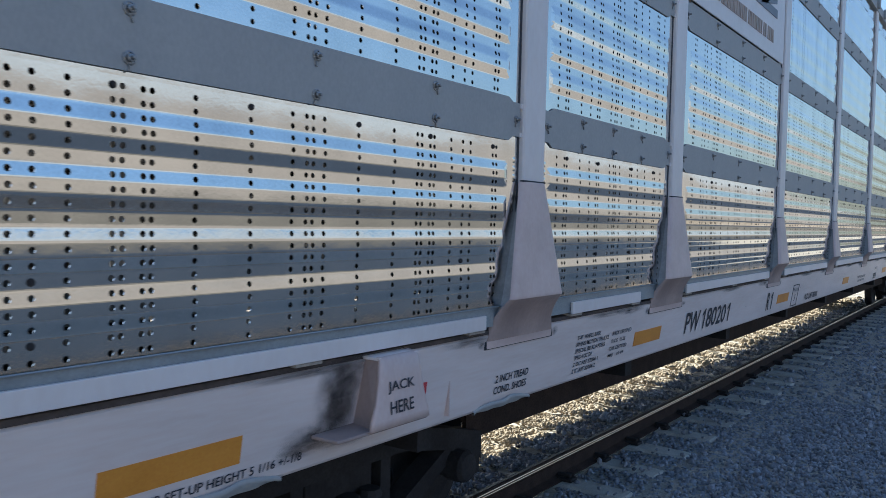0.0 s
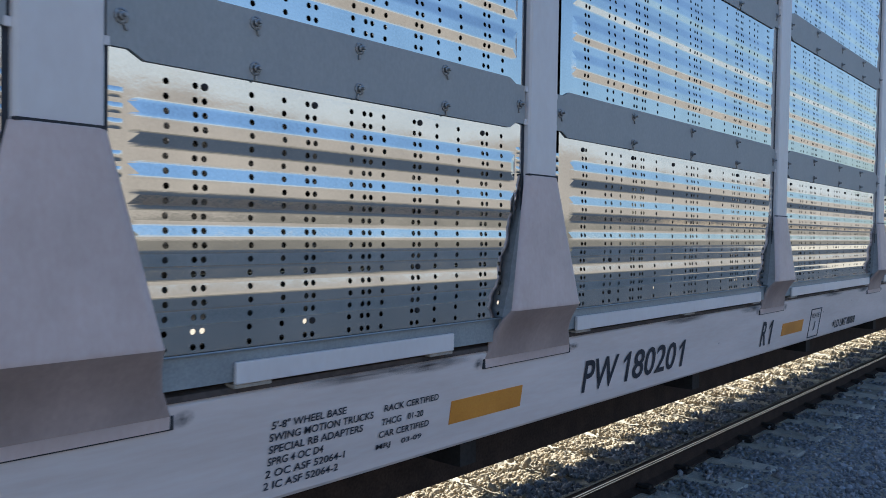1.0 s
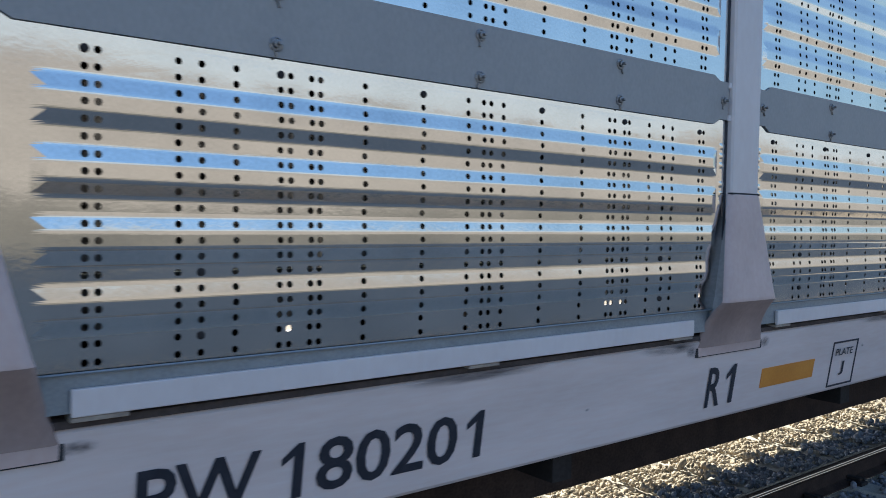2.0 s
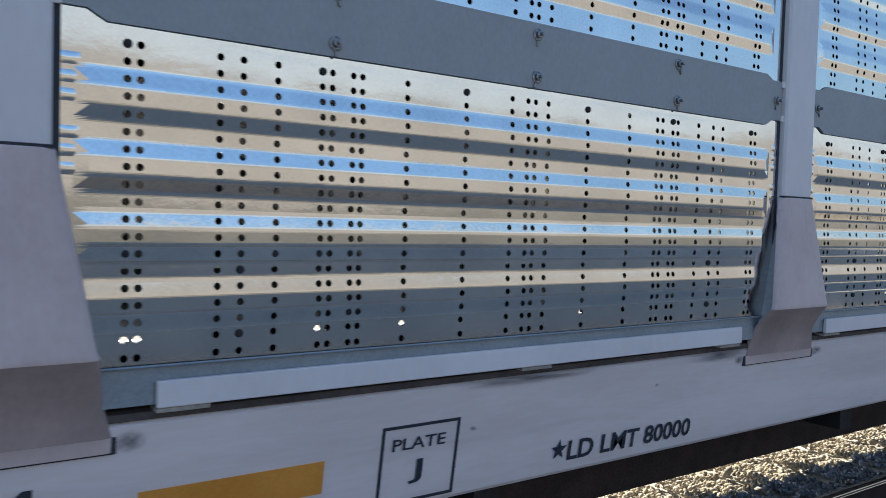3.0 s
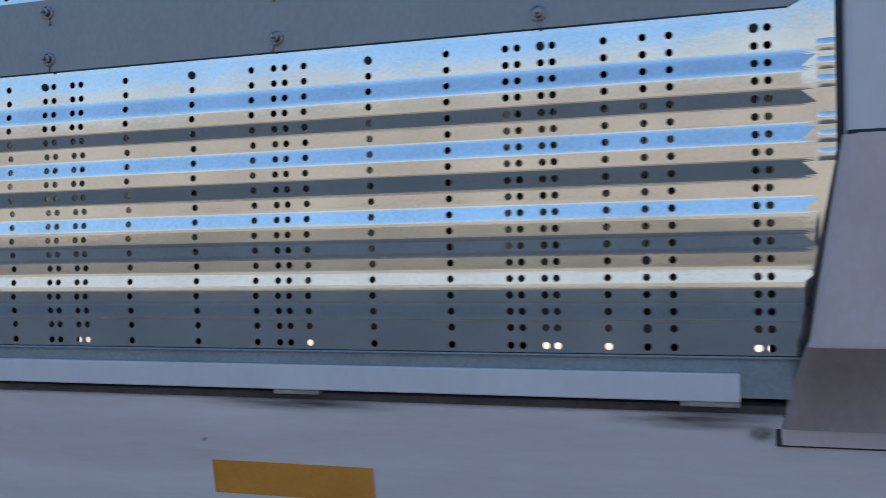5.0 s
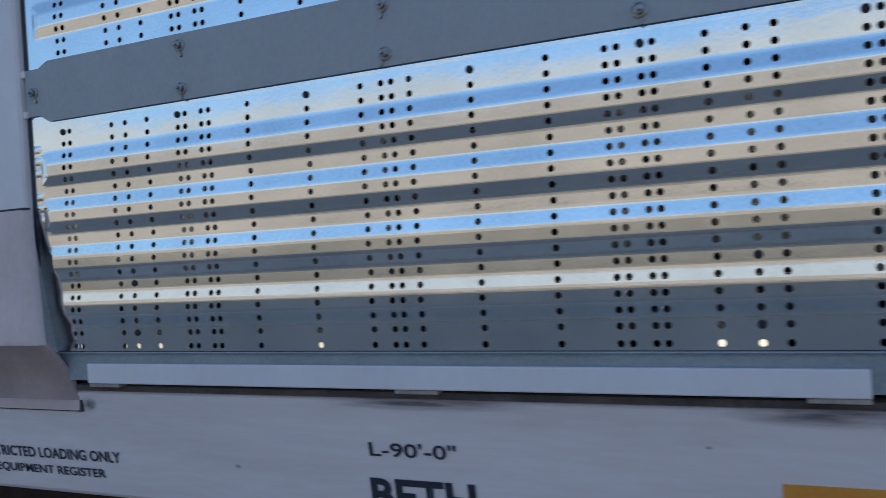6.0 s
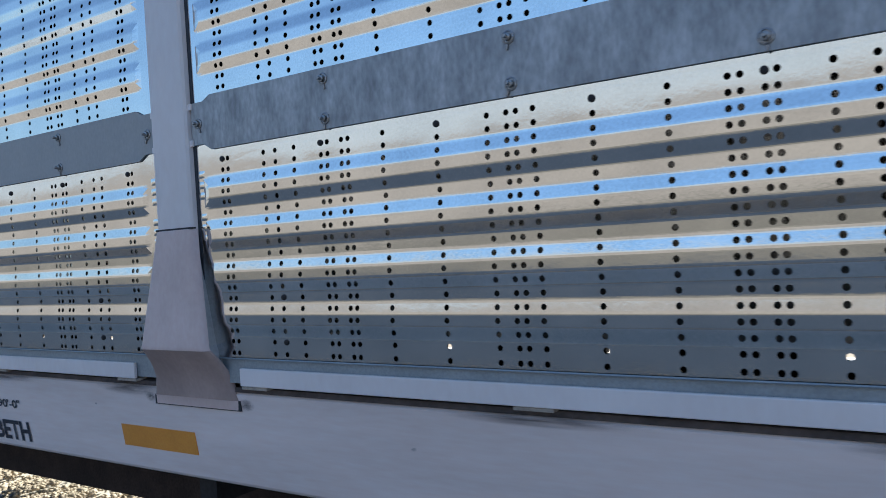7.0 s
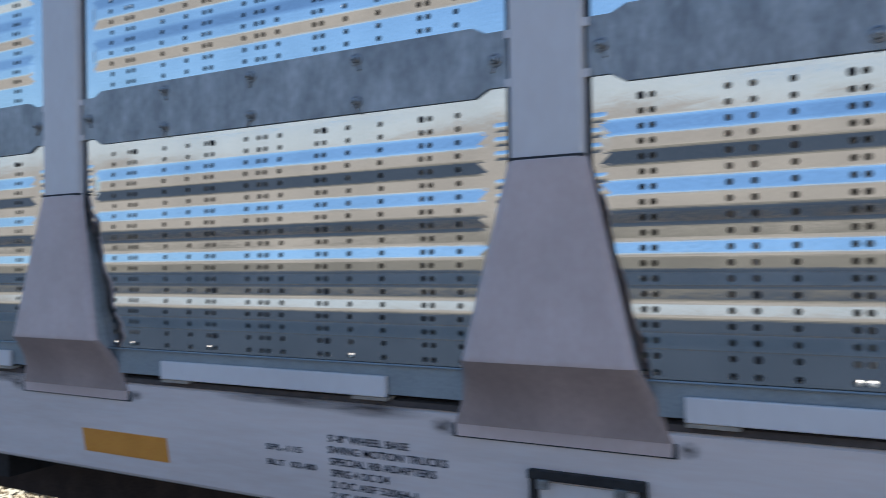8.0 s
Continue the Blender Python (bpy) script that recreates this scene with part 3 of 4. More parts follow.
for a, b in STRIPS:
    bm = box_bm(a, b, 1.852, 1.866, -.279 + H, -.2185 + H, .003)
    s = put("kick_strip", bm_mesh("kick_strip", bm, WHITE), car, None, "white-painted flat steel strip along the sill")
    marks = [a + .06, b - .06] + ([(a + b) / 2 + .05] if b - a > 1.3 else [])
    for q in marks:
        put("shim", bm_mesh("shim", box_bm(q - .06, q + .06, 1.858, 1.905, -.291 + H, -.280 + H, .002), SHIM), s, None, "small tan shim block")
deck_edge = bm_mesh("deck_edge", prism_bm([(1.876, -.306 + H), (1.880, -.290 + H), (1.90, -.286 + H), (2.2, -.286 + H), (2.2, -.306 + H)], X0, X1), DECK)
put("deck_edge", deck_edge, car, None, "rust-brown deck edge")
zt, zb = -.306, -.655
sill_prof = [(sill_y(zt) + .012, zt + H), (sill_y(zt - .006), zt - .010 + H), (sill_y(zt - .03), zt - .03 + H), (sill_y(zb + .012), zb + .012 + H), (sill_y(zb) + .008, zb + H), (sill_y(zb) + .10, zb + H),
             (sill_y(zb) + .10, zb + .018 + H), (sill_y(zb) + .03, zb + .018 + H), (sill_y(zt) + .04, zt - .02 + H), (2.2, zt - .02 + H), (2.2, zt + H)]
sill_me = bm_mesh("side_sill", prism_bm(sill_prof, X0, X1), SILL)
sill = put("side_sill", sill_me, car, None, "white-painted sloping side sill with black stencils")
far_prof = [(sill_y(-.62), -.62 + H), (sill_y(zb), zb + H), (sill_y(zb) + .1, zb + H), (sill_y(zb) + .1, zb + .01 + H), (2.3, -.64 + H), (2.3, -.62 + H)]
put("side_sill", bm_mesh("side_sill", prism_bm(far_prof, X0, X1), SILL), car, flip(X0 + X1, 0, 0))
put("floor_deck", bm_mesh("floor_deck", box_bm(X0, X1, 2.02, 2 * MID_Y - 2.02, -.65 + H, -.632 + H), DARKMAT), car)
# added blocks, unseen: they interrupt the daylight coming through the far slit
rngf = random.Random(12)
q = X0 + .2
while q < X1 - 1.5:
    w = rngf.uniform(.35, 1.3)
    put("gap_block", bm_mesh("gap_block", box_bm(q, q + w, 1.95, 2.02, -.632 + H, -.56 + H, .006), DARKMAT), car, flip(0, 0, 0) @ Matrix.Translation((-2 * q - w, 0, 0)))
    q += w + rngf.choice((.12, .2, .45))
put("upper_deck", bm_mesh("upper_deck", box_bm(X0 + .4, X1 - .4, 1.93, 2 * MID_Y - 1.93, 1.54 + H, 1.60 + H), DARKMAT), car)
put("centre_sill", bm_mesh("centre_sill", box_bm(X0 - .1, X1 + .1, MID_Y - .24, MID_Y + .24, -.90 + H, -.651 + H, .01), STEEL), car)
BEARER = bm_mesh("cross_bearer", box_bm(-.05, .05, 2.06, 2 * MID_Y - 2.06, -.80 + H, -.651 + H), STEEL)
for q in np.arange(X0 + 1.6, X1 - 1, 2.2):
    put("cross_bearer", BEARER, car, pose(float(q), 0, 0))

# --- roof, eaves, ends
roof_prof = []
for k in range(13):
    a = math.pi * k / 12
    roof_prof.append((MID_Y - 1.60 * math.cos(a), EAVE + .06 + .42 * math.sin(a) ** .9 + H))
inner = [(y, z - .03) for y, z in roof_prof[::-1]]
put("roof", bm_mesh("roof", prism_bm(roof_prof + inner, X0, X1), BASEPLATE), car, None, "shallow arched galvanised steel roof")
eave = bm_mesh("eave_rail", prism_bm([(1.826, EAVE - .05 + H), (1.826, EAVE + .07 + H), (1.93, EAVE + .07 + H), (1.93, EAVE - .05 + H)], X0, X1), STRAP)
er = put("eave_rail", eave, car, None, "dull grey eave rail")
put("eave_rail", eave, car, flip(X0 + X1, 0, 0))
LUG = bm_mesh("lug", box_bm(-.05, .05, 1.788, 1.83, EAVE - .03 + H, EAVE + .10 + H, .01), STRAP)
for q in np.arange(X0 + .5, X1, .69):
    put("lug", LUG, er, pose(float(q), 0, 0))
for q in (X0, X1 - .05):
    bm = box_bm(q, q + .05, 1.9, 2 * MID_Y - 1.9, -.28 + H, EAVE + .1 + H)
    for k in range(7):
        box_bm(q - .02, q + .07, 2.0 + k * .42, 2.08 + k * .42, -.2 + H, EAVE + H, .01, bm)
    put("end_door", bm_mesh("end_door", bm, BASEPLATE), car, None, "ribbed galvanised end door")
for sx, q in ((-1, X0), (1, X1)):
    bm = box_bm(min(q, q + sx * .62), max(q, q + sx * .62), MID_Y - .07, MID_Y + .07, -.58 + H, -.44 + H, .02)
    box_bm(min(q + sx * .55, q + sx * .82), max(q + sx * .55, q + sx * .82), MID_Y - .14, MID_Y + .12, -.62 + H, -.38 + H, .05, bm)
    put("coupler", bm_mesh("coupler", bm, STEEL), car)

# --- plain board with an emblem above the second strap
LOGO_X = (POSTS[2] + POSTS[3]) / 2
board = put("sign_board", bm_mesh("sign_board", box_bm(LOGO_X - 1.27, LOGO_X + 1.27, 1.839, 1.849, 1.668 + H, 2.412 + H, .003), WHITE), car, None, "smooth white board with a faded emblem")
bm = bmesh.new()
for k in range(3):
    plate_bm([(LOGO_X + .28 + k * .16, 2.02 + k * .02 + H), (LOGO_X + .98 - k * .02, 2.02 + k * .12 + H), (LOGO_X + .98 - k * .02, 2.09 + k * .12 + H), (LOGO_X + .28 + k * .16, 2.09 + k * .06 + H)], 1.833, 1.839, bm)
put("emblem", bm_mesh("emblem", bm, GREY_SHAPE), board, None, "grey striped emblem shape")
rngb = random.Random(4)
q = LOGO_X - .75
while q < LOGO_X + .9:
    w = rngb.uniform(.02, .05)
    bm = bmesh.new()
    plate_bm([(q, 1.79 + H), (q + w, 1.79 + H), (q + w, 1.90 + H), (q, 1.90 + H)], 1.834, 1.839, bm)
    put("emblem_bar", bm_mesh("emblem_bar", bm, TAN_SHAPE), board, None, "faded tan printed bar")
    q += w + rngb.choice((.014, .014, .016, .05))

# --- stencils, tape, tags on the sill


MARK_DROP = .013


def lettering(text, x0, x1, z0, z1, bold=0.0, surface=sill_y, parent=None):
    z0, z1 = z0 - MARK_DROP, z1 - MARK_DROP
    cu = bpy.data.curves.new("stencil", "FONT")
    cu.body, cu.size, cu.resolution_u = text, 1.0, 3
    cu.offset = bold
    tmp = new("stencil_source", cu)
    bpy.context.view_layer.update()
    me = bpy.data.meshes.new_from_object(tmp.evaluated_get(bpy.context.evaluated_depsgraph_get()))
    bpy.data.objects.remove(tmp)
    co = np.zeros(len(me.vertices) * 3)
    me.vertices.foreach_get("co", co)
    co = co.reshape(-1, 3)
    lo, hi = co.min(0), co.max(0)
    u = x0 + (co[:, 0] - lo[0]) / (hi[0] - lo[0]) * (x1 - x0)
    z = z0 + (co[:, 1] - lo[1]) / (hi[1] - lo[1]) * (z1 - z0)
    y = np.array([surface(q) for q in z]) - .0035
    me.vertices.foreach_set("co", np.stack([u, y, z + H], -1).ravel())
    me.materials.clear()
    me.materials.append(BLACK)
    me.update()
    return put("lettering", me, parent or sill, None, "black stencilled lettering " + text.replace("\n", " "))


def patch(name, x0, x1, z0, z1, material, parent, label="", lift=.003):
    z0, z1 = z0 - MARK_DROP, z1 - MARK_DROP
    bm = bmesh.new()
    f = [(x0, z0), (x1, z0), (x1, z1), (x0, z1)]
    a = [bm.verts.new((x, sill_y(z) - lift, z + H)) for x, z in f]
    b = [bm.verts.new((x, sill_y(z) + .004, z + H)) for x, z in f]
    bm.faces.new(a)
    bm.faces.new(b[::-1])
    for i in range(4):
        bm.faces.new((a[i], a[(i + 1) % 4], b[(i + 1) % 4], b[i]))
    return put(name, bm_mesh(name, bm, material), parent, None, label)


def stencil_one(x0, x1, z0, z1):
    """The figure 1 with its flag."""
    shape = [(.55, 0), (1, 0), (1, 1), (.70, 1), (0, .76), (0, .63), (.55, .78)]
    bm = bmesh.new()
    pts = [(x0 + (x1 - x0) * a, z0 - MARK_DROP + (z1 - z0) * b) for a, b in shape]
    bm.faces.new([bm.verts.new((a, sill_y(b) - .0035, b + H)) for a, b in pts])
    put("figure", bm_mesh("figure", bm, BLACK), sill, None, "black stencilled figure 1")


for x0, x1 in ((1.260, 1.725), (4.754, 5.194), (8.330, 8.788), (11.915, 12.350), (15.745, 16.192), (18.993, 19.430), (22.68, 23.12)):
    low = .02 if 18 < x0 < 20 else 0
    patch("reflective_tape", x0, x1, -.548 - low, -.461 - low, YELLOW, sill, "dirty yellow reflective tape")
lettering("1 CCSB SET-UP HEIGHT 5 1/16 +/-1/8", 1.33, 1.987, -.600, -.571, .012)
lettering("2 INCH TREAD", 3.168, 3.460, -.530, -.494, .02)
lettering("COND. SHOES", 3.163, 3.455, -.582, -.547, .02)
for i, (s, x0, x1) in enumerate((("5'-8\" WHEEL BASE", 3.952, 4.236), ("SWING MOTION TRUCKS", 3.948, 4.359), ("SPECIAL RB ADAPTERS", 3.950, 4.318), ("SPRG 4 OC D4", 3.950, 4.158),
                                 ("2 OC ASF 52064-1", 3.947, 4.250), ("2 IC ASF 52064-2", 3.944, 4.228))):
    z = -.396 - .0362 * i
    lettering(s, x0, x1, z - .024, z, .018)
    lettering(s, x0 + 16.180, x1 + 16.180, z - .026, z - .002, .018)
for s, x0, x1, z in (("RACK CERTIFIED", 4.406, 4.676, -.420), ("THCG   01-20", 4.400, 4.603, -.466), ("CAR CERTIFIED", 4.395, 4.640, -.508), ("MRJ    03-09", 4.388, 4.608, -.551)):
    lettering(s, x0, x1, z - .023, z, .018)
lettering("PW", 5.672, 5.977, -.568, -.418, .014)
stencil_one(6.036, 6.099, -.568, -.418)
lettering("8020", 6.140, 6.620, -.568, -.418, .014)
stencil_one(6.655, 6.720, -.568, -.418)
lettering("R", 7.922, 8.022, -.582, -.415, .014)
stencil_one(8.054, 8.118, -.582, -.415)
lettering("PLATE", 8.990, 9.165, -.468, -.434, .012)
lettering("J", 9.052, 9.096, -.570, -.500, .012)
for a in ((8.955, 9.211, -.405, -.397), (8.955, 9.211, -.622, -.614), (8.955, 8.963, -.614, -.405), (9.203, 9.211, -.614, -.405)):
    patch("plate_frame_line", *a, BLACK, sill, "black stencilled frame line", .0035)
lettering("LD LMT 80000", 9.661, 10.277, -.599, -.532, .022)
bm = bmesh.new()
star = [(9.621 + (.036 if k % 2 == 0 else .0145) * math.sin(math.pi * k / 5), -.570 + (.036 if k % 2 == 0 else .0145) * math.cos(math.pi * k / 5)) for k in range(10)]
bm.faces.new([bm.verts.new((x, sill_y(z) - .0035, z + H)) for x, z in star])
put("star_mark", bm_mesh("star_mark", bm, BLACK), sill, None, "black stencilled star")
lettering("FOR RESTRICTED LOADING ONLY", 13.108, 13.848, -.525, -.489, .02)
lettering("SEE EQUIPMENT REGISTER", 13.188, 13.774, -.583, -.549, .02)
lettering("L-90'-0\"", 14.740, 14.990, -.452, -.412, .014)
lettering("BETH", 14.730, 15.031, -.604, -.512, .03)
lettering("SPL-115", 19.883, 20.025, -.470, -.450, .016)
lettering("BLT  02-80", 19.882, 20.075, -.520, -.500, .016)

# jacking pad, red tag, card holder
def jack_pad(x):
    """A hood of bent plate over two gussets, closed on one flank, on a ledge."""
    zt_, zb_ = -.300, -.537
    yt, yb = 1.792, 1.772

    def front(z):
        return yt + (yb - yt) * (zt_ - z) / (zt_ - zb_)

    bm = bmesh.new()
    rings = []
    for z, xl, xr in ((zt_ + .006, -.098, .122), (zt_ - .004, -.102, .126), (zt_ - .07, -.112, .138), (zt_ - .15, -.130, .154), (zb_ + .03, -.158, .172), (zb_, -.166, .176)):
        y, back = front(z) + (.012 if z > zt_ else 0), sill_y(z) + .004
        ring = [(xl, y + .014), (xl + .003, y + .004), (xl + .014, y), (xr - .030, y), (xr - .012, y + .006), (xr + .020, back), (xr + .010, back), (xr - .022, y + .013), (xl + .014, y + .008), (xl + .006, y + .014)]
        rings.append([bm.verts.new((x + a, b, z + H)) for a, b in ring])
    for p, q in zip(rings, rings[1:]):
        for k in range(10):
            bm.faces.new((p[k], p[(k + 1) % 10], q[(k + 1) % 10], q[k])).smooth = k < 5
    bm.faces.new(rings[0])
    bm.faces.new(rings[-1][::-1])
    pad = put("jack_pad", bm_mesh("jack_pad", bm, CAP), car, None, "white-painted steel jacking pad with black letters")
    top = plate_bm([(x - .100, zt_ - .006 + H), (x + .125, zt_ - .006 + H), (x + .125, zt_ + .004 + H), (x - .100, zt_ + .004 + H)], yt + .010, sill_y(zt_) + .004)
    put("top_plate", bm_mesh("top_plate", top, SILL), pad)
    for a, lean in ((-.085, .050), (-.035, .030)):
        bm = bmesh.new()
        quads = [(x + a, yt + .012, zt_ - .004), (x + a, sill_y(zt_), zt_ - .004), (x + a - lean * .4, sill_y(zb_), zb_), (x + a - lean, yb + .012, zb_)]
        p = [bm.verts.new((u, v, w + H)) for u, v, w in quads]
        q = [bm.verts.new((u + .010, v, w + H)) for u, v, w in quads]
        for k in range(4):
            bm.faces.new((p[k], p[(k + 1) % 4], q[(k + 1) % 4], q[k]))
        bm.faces.new(p[::-1])
        bm.faces.new(q)
        put("gusset", bm_mesh("gusset", bm, GRIME_SHADE), pad, None, "grimy steel gusset with shade in its colour")
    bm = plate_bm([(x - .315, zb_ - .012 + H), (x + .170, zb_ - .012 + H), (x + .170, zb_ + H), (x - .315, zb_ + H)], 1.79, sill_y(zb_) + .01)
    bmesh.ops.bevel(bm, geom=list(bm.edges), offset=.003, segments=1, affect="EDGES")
    put("ledge", bm_mesh("ledge", bm, GRIME_SHADE), pad, None, "dark brown ledge under the pad")
    lettering("JACK", x - .076, x + .074, -.410, -.366, .014, front, pad)
    lettering("HERE", x - .066, x + .064, -.480, -.436, .014, front, pad)
    return pad


jack_pad(2.335)
tag = patch("red_tag", 2.525, 2.640, -.530, -.439, RED, sill, "small red paper tag with faded print", .004)
for k in range(5):
    patch("print_bar", 2.545, 2.62 - .012 * (k % 3), -.515 + .015 * k, -.511 + .015 * k, PINK, tag, "", .0055)


def card_holder(x0, x1, z0, z1):
    bm = bmesh.new()
    t = .024
    for a, b, c, d in ((x0, x1, z1 - t, z1), (x0, x1, z0, z0 + t), (x0, x0 + t, z0 + t, z1 - t), (x1 - t, x1, z0 + t, z1 - t)):
        y = sill_y((c + d) / 2)
        box_bm(a, b, y - .022, y + .03, c + H, d + H, .003, bm)
    ob = put("card_holder", bm_mesh("card_holder", bm, STEEL), sill, None, "dark steel routing-card holder frame")
    patch("backing", x0 + .02, x1 - .02, z0 + .02, z1 - .02, WHITE, ob, "grey card backing", .006)
    for q in (x0 + .045, x1 - .06):
        y = sill_y(z1)
        put("latch", bm_mesh("latch", box_bm(q - .015, q + .015, y - .03, y - .015, z1 - .045 + H, z1 - .02 + H, .002), BOLT), ob)


card_holder(20.785, 21.095, -.62, -.440)
# seam plates where the sill is patched near the truck
put("weld_seam", bm_mesh("weld_seam", box_bm(2.80, 2.806, sill_y(-.5) - .004, sill_y(-.5) + .02, -.62 + H, -.36 + H), CAP), sill)

# --- trucks
WHEEL_R = .42
wheels = []


def truck(cx):
    t = put("truck", None, car, pose(cx, MID_Y, 0), "black cast-steel two-axle truck")
    za = .167 + WHEEL_R
    for s in (-1, 1):
        y = s * 1.0
        bm = bmesh.new()
        top = [(-1.10, za - .02), (-1.10, za + .13), (-.82, za + .20), (-.45, za + .28), (.45, za + .28), (.82, za + .20), (1.10, za + .13), (1.10, za - .02), (.80, za + .09), (.42, za + .17), (-.42, za + .17), (-.80, za + .09)]
        plate_bm(top, y - .07, y + .07, bm)
        plate_bm([(-.44, za - .22), (-.30, za - .13), (.30, za - .13), (.44, za - .22), (.30, za - .25), (-.30, za - .25)], y - .08, y + .08, bm)
        for sx in (-1, 1):
            plate_bm([(sx * .98, za + .12), (sx * .86, za + .14), (sx * .26, za - .16), (sx * .36, za - .23)][::sx], y - .06, y + .06, bm)
            plate_bm([(sx * .25, za + .18), (sx * .32, za + .18), (sx * .32, za - .14), (sx * .25, za - .14)][::sx], y - .065, y + .065, bm)
            plate_bm([(sx * 1.10, za + .02), (sx * .98, za + .02), (sx * .98, za - .10), (sx * 1.10, za - .10)][::sx], y - .06, y + .06, bm)
        put("side_frame", bm_mesh("side_frame", bm, STEEL), t)
        for k in range(3):
            put("spring", bm_mesh("spring", turned_bm([(.05, -.12), (.062, -.10), (.045, -.08), (.062, -.05), (.045, -.02), (.062, .02), (.045, .06), (.062, .09), (.05, .12)], 10), STEEL), t,
                pose(-.14 + .14 * k, y * 1.09, za - .05, 90, 0, 0))
        for ax in (-.8636, .8636):
            put("bearing_cap", bm_mesh("bearing_cap", turned_bm([(.075, .08), (.085, .05), (.085, -.04), (.07, -.06), (.03, -.07)], 16), STEEL), t, pose(ax, y * 1.09, za))
    put("bolster", bm_mesh("bolster", box_bm(-.22, .22, -1.05, 1.05, za - .06, za + .22, .03), STEEL), t)
    bm = box_bm(-.62, -.50, -.85, .85, za - .12, za + .0, .02)
    box_bm(.50, .62, -.85, .85, za - .12, za + .0, .02, bm)
    put("brake_beam", bm_mesh("brake_beam", bm, STEEL), t)
    for ax in (-.8636, .8636):
        prof = [(.07, -1.02), (.09, -.84), (.10, -.82), (.30, -.81), (.33, -.83), (.405, -.825), (WHEEL_R, -.815), (WHEEL_R + .001, -.74), (WHEEL_R + .028, -.715), (WHEEL_R + .022, -.69), (.35, -.70), (.30, -.74),
                (.11, -.70), (.085, -.60), (.085, .60), (.11, .70), (.30, .74), (.35, .70), (WHEEL_R + .022, .69), (WHEEL_R + .028, .715), (WHEEL_R + .001, .74), (WHEEL_R, .815), (.405, .825), (.33, .83), (.30, .81),
                (.10, .82), (.09, .84), (.07, 1.02)]
        w = put("wheelset", bm_mesh("wheelset", turned_bm(prof, 36), STEEL, False), t, pose(ax, 0, za), "dark steel wheels on an axle")
        wheels.append((w, ax, za))
    return t


truck(2.72)
truck(21.49)
bm = prism_bm([(2.45, -1.025 + H), (2.56, -1.025 + H), (2.56, -1.01 + H), (2.475, -1.01 + H), (2.475, -.62 + H), (2.45, -.62 + H)], 3.75, 20.4)
put("stringer", bm_mesh("stringer", bm, RUST), car, None, "dark steel underframe stringer")
put("brake_pipe", bm_mesh("brake_pipe", prism_bm([(2.52 + .022 * math.cos(a), -.72 + H + .022 * math.sin(a)) for a in np.linspace(0, 2 * math.pi, 9)[:-1]], 4.2, 19.9), STEEL), car)

# ---------------------------------------------------------------- what moves


def shift_at(t):
    return float(np.interp(t, [a for a, _ in SPAN], [b for _, b in SPAN]))


# --- smudges of grime and a bent lip on the sill


def smudge_material():
    m = bpy.data.materials.new("soot_grime")
    m.use_nodes = True
    nt = m.node_tree
    b, out = nt.nodes["Principled BSDF"], nt.nodes["Material Output"]
    b.inputs["Base Color"].default_value, b.inputs["Roughness"].default_value = (.075, .060, .055, 1), .8
    tc, info = nt.nodes.new("ShaderNodeTexCoord"), nt.nodes.new("ShaderNodeObjectInfo")
    ball, cloud = nt.nodes.new("ShaderNodeTexGradient"), nt.nodes.new("ShaderNodeTexNoise")
    ball.gradient_type = "SPHERICAL"
    cloud.noise_dimensions = "4D"
    cloud.inputs["Scale"].default_value, cloud.inputs["Detail"].default_value = 2.2, 6
    nt.links.new(tc.outputs["Object"], ball.inputs[0])
    nt.links.new(tc.outputs["Object"], cloud.inputs["Vector"])
    far_w = nt.nodes.new("ShaderNodeMath")
    far_w.operation, far_w.inputs[1].default_value = "MULTIPLY", 40
    nt.links.new(info.outputs["Random"], far_w.inputs[0])
    nt.links.new(far_w.outputs[0], cloud.inputs["W"])
    mul, lift = nt.nodes.new("ShaderNodeMath"), nt.nodes.new("ShaderNodeMapRange")
    mul.operation = "MULTIPLY"
    lift.inputs[1].default_value, lift.inputs[2].default_value, lift.inputs[4].default_value = .20, .70, .95
    nt.links.new(cloud.outputs[0], lift.inputs[0])
    nt.links.new(ball.outputs["Fac"], mul.inputs[0])
    nt.links.new(lift.outputs[0], mul.inputs[1])
    mul.use_clamp = True
    clear, mixer = nt.nodes.new("ShaderNodeBsdfTransparent"), nt.nodes.new("ShaderNodeMixShader")
    nt.links.new(mul.outputs[0], mixer.inputs[0])
    nt.links.new(clear.outputs[0], mixer.inputs[1])
    nt.links.new(b.outputs[0], mixer.inputs[2])
    nt.links.new(mixer.outputs[0], out.inputs[0])
    return m


SOOT = mesh_of("grime", [(-1, 0, -1), (1, 0, -1), (1, 0, 1), (-1, 0, 1)], [(0, 1, 2, 3)], smudge_material())


def smudge(x, z, w, h, lift=.003, turn=0):
    m = Matrix.Translation((x, sill_y(z) - lift, z + H)) @ Matrix.Rotation(math.atan(.150), 4, "X") @ Matrix.Rotation(radians(turn), 4, "Y") @ Matrix.Diagonal((w, 1, h, 1))
    put("grime", SOOT, sill, m, "dark smudge of grime")


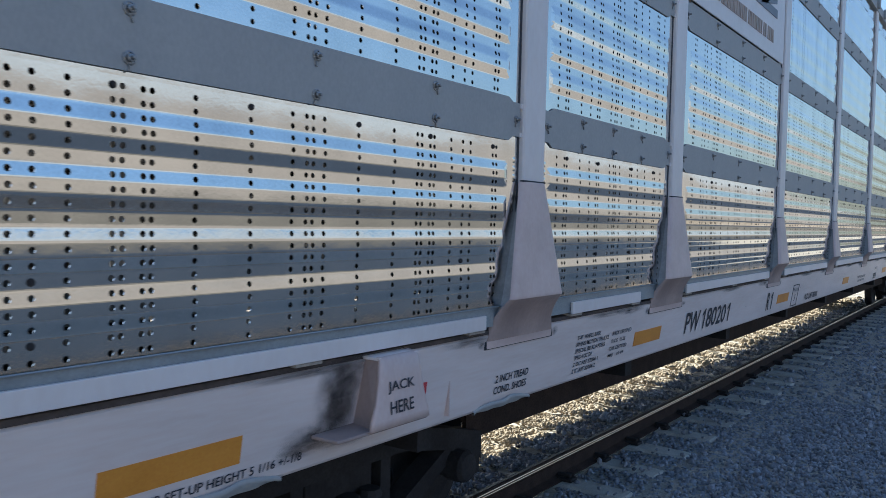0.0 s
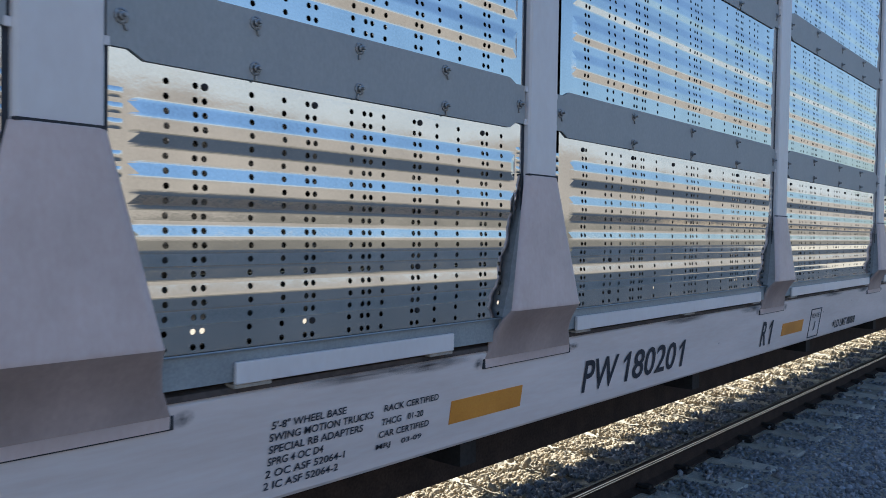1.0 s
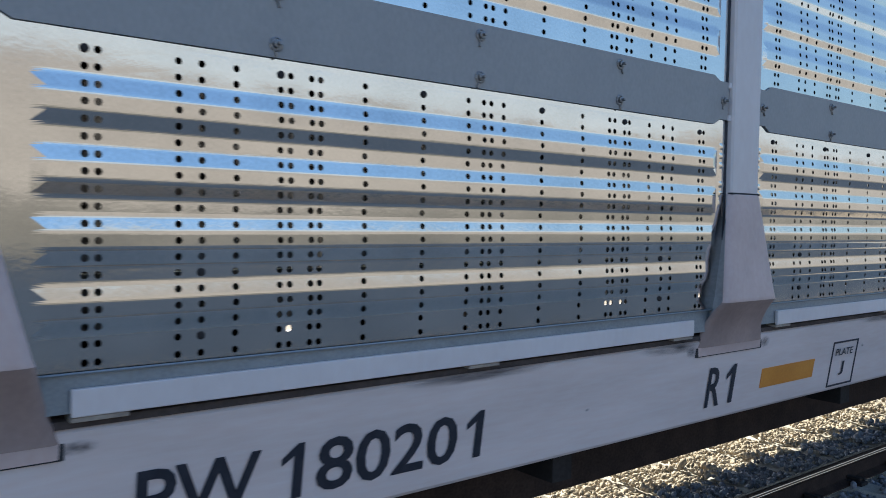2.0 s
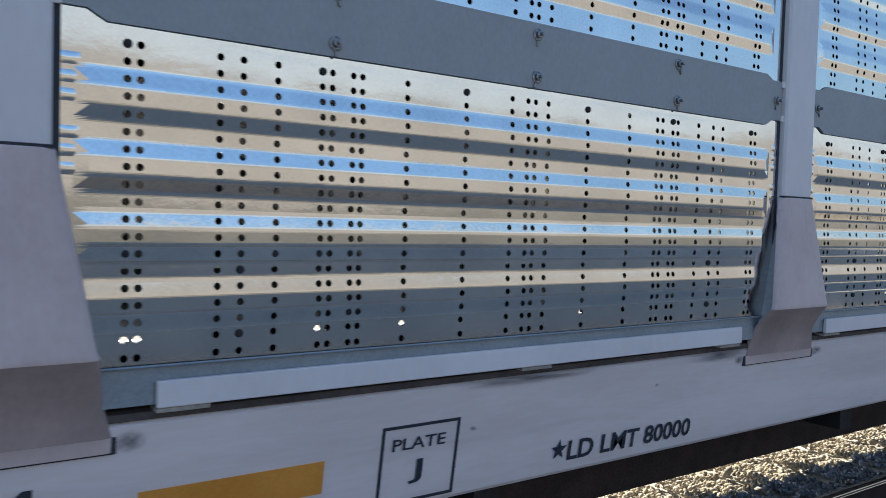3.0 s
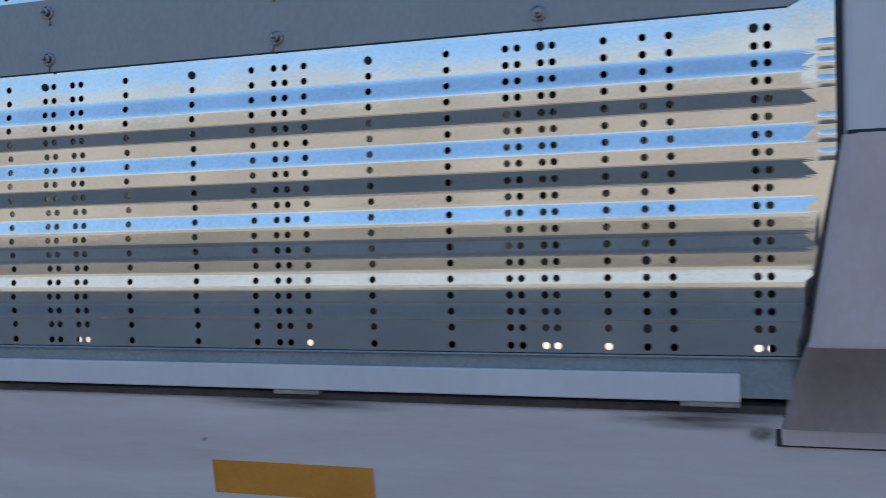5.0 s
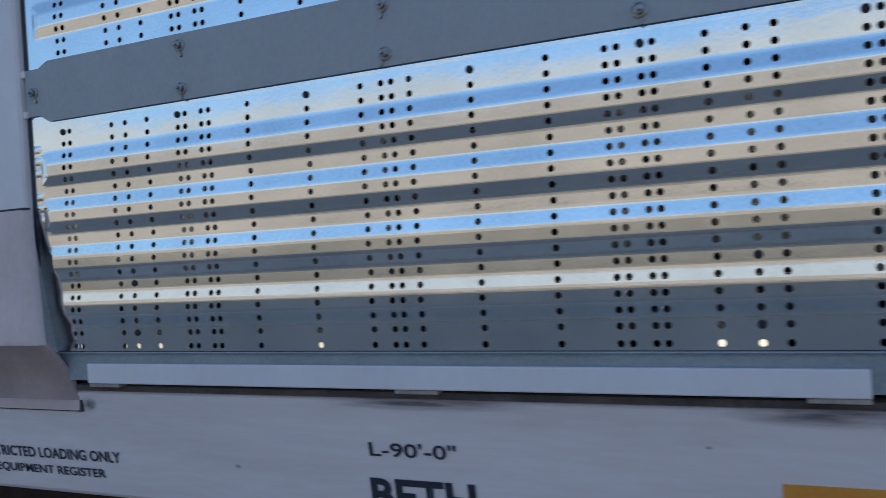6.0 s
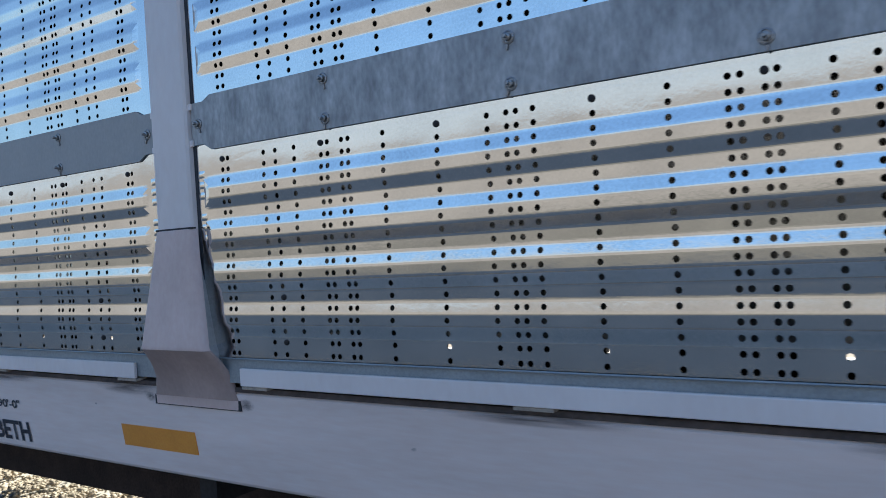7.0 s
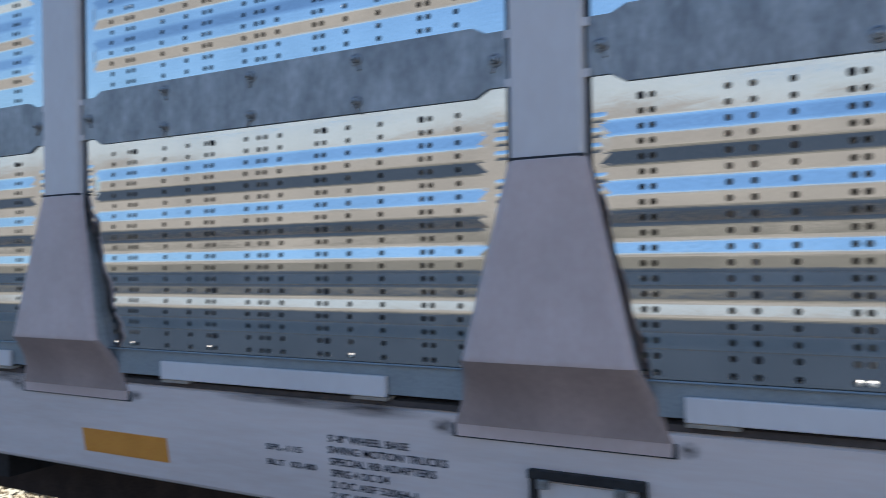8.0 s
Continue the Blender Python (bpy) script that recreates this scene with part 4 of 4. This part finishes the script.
rngs = random.Random(31)
for i, x in enumerate(POSTS):
    half = .300 if i in (1, 2, 7, 8) else .233
    for sx in (-1, 1):
        smudge(x + sx * (half + .03), -.350, rngs.uniform(.03, .055), rngs.uniform(.018, .028), .003 + .0006 * (sx + 1))
for a, b in STRIPS:
    smudge((a + b) / 2 + .05, -.318, .30, .022, .0026)
    smudge(b - .08, -.322, .22, .028, .0034)
for x, z, w, h in ((2.12, -.42, .12, .15), (2.15, -.44, .08, .13), (2.17, -.35, .15, .08), (2.02, -.54, .15, .05), (2.13, -.50, .10, .08), (1.98, -.575, .13, .035), (2.20, -.585, .16, .03)):
    smudge(x, z, w, h, .0030 + .0004 * (x * 100 % 7))
for x, z, w in ((9.26, -.45, .016), (10.05, -.40, .012), (14.3, -.52, .014), (17.2, -.44, .012), (11.9, -.42, .012), (7.2, -.50, .012), (4.3, -.46, .014), (15.6, -.40, .01), (18.1, -.55, .012)):
    smudge(x, z, w, w * .55, .0040, rngs.uniform(-25, 25))


def bent_lip(x0, x1):
    bm = bmesh.new()
    n, rows = 26, []
    for i in range(n + 1):
        u = i / n
        x = x0 + (x1 - x0) * u
        rise = .026 * math.sin(math.pi * u) ** .7 * (1 + .25 * math.sin(11 * u))
        y = sill_y(zb) - .006 - .014 * math.sin(math.pi * u) + .004 * math.sin(23 * u)
        rows.append([bm.verts.new((x, y + dy, zb + H + dz)) for dy, dz in ((.004, rise + .010), (-.003, rise + .004), (-.002, rise - .006), (.012, -.004))])
    for p, q in zip(rows, rows[1:]):
        for k in range(3):
            bm.faces.new((p[k], q[k], q[k + 1], p[k + 1])).smooth = True
    put("bent_lip", bm_mesh("bent_lip", bm, STRAP, True), sill, None, "bent and torn lower lip of the sill")


bent_lip(3.02, 3.50)
bent_lip(1.45, 1.90)


def motions():
    walk(car, [(t, pose(s, 0, 0)) for t, s in SPAN])
    times = [k * .15 for k in range(54)]
    times[-1] = 8.0
    for w, ax, za in wheels:
        walk(w, [(t, pose(ax, 0, za, 0, math.degrees(shift_at(t) / WHEEL_R), 0)) for t in times])


motions()
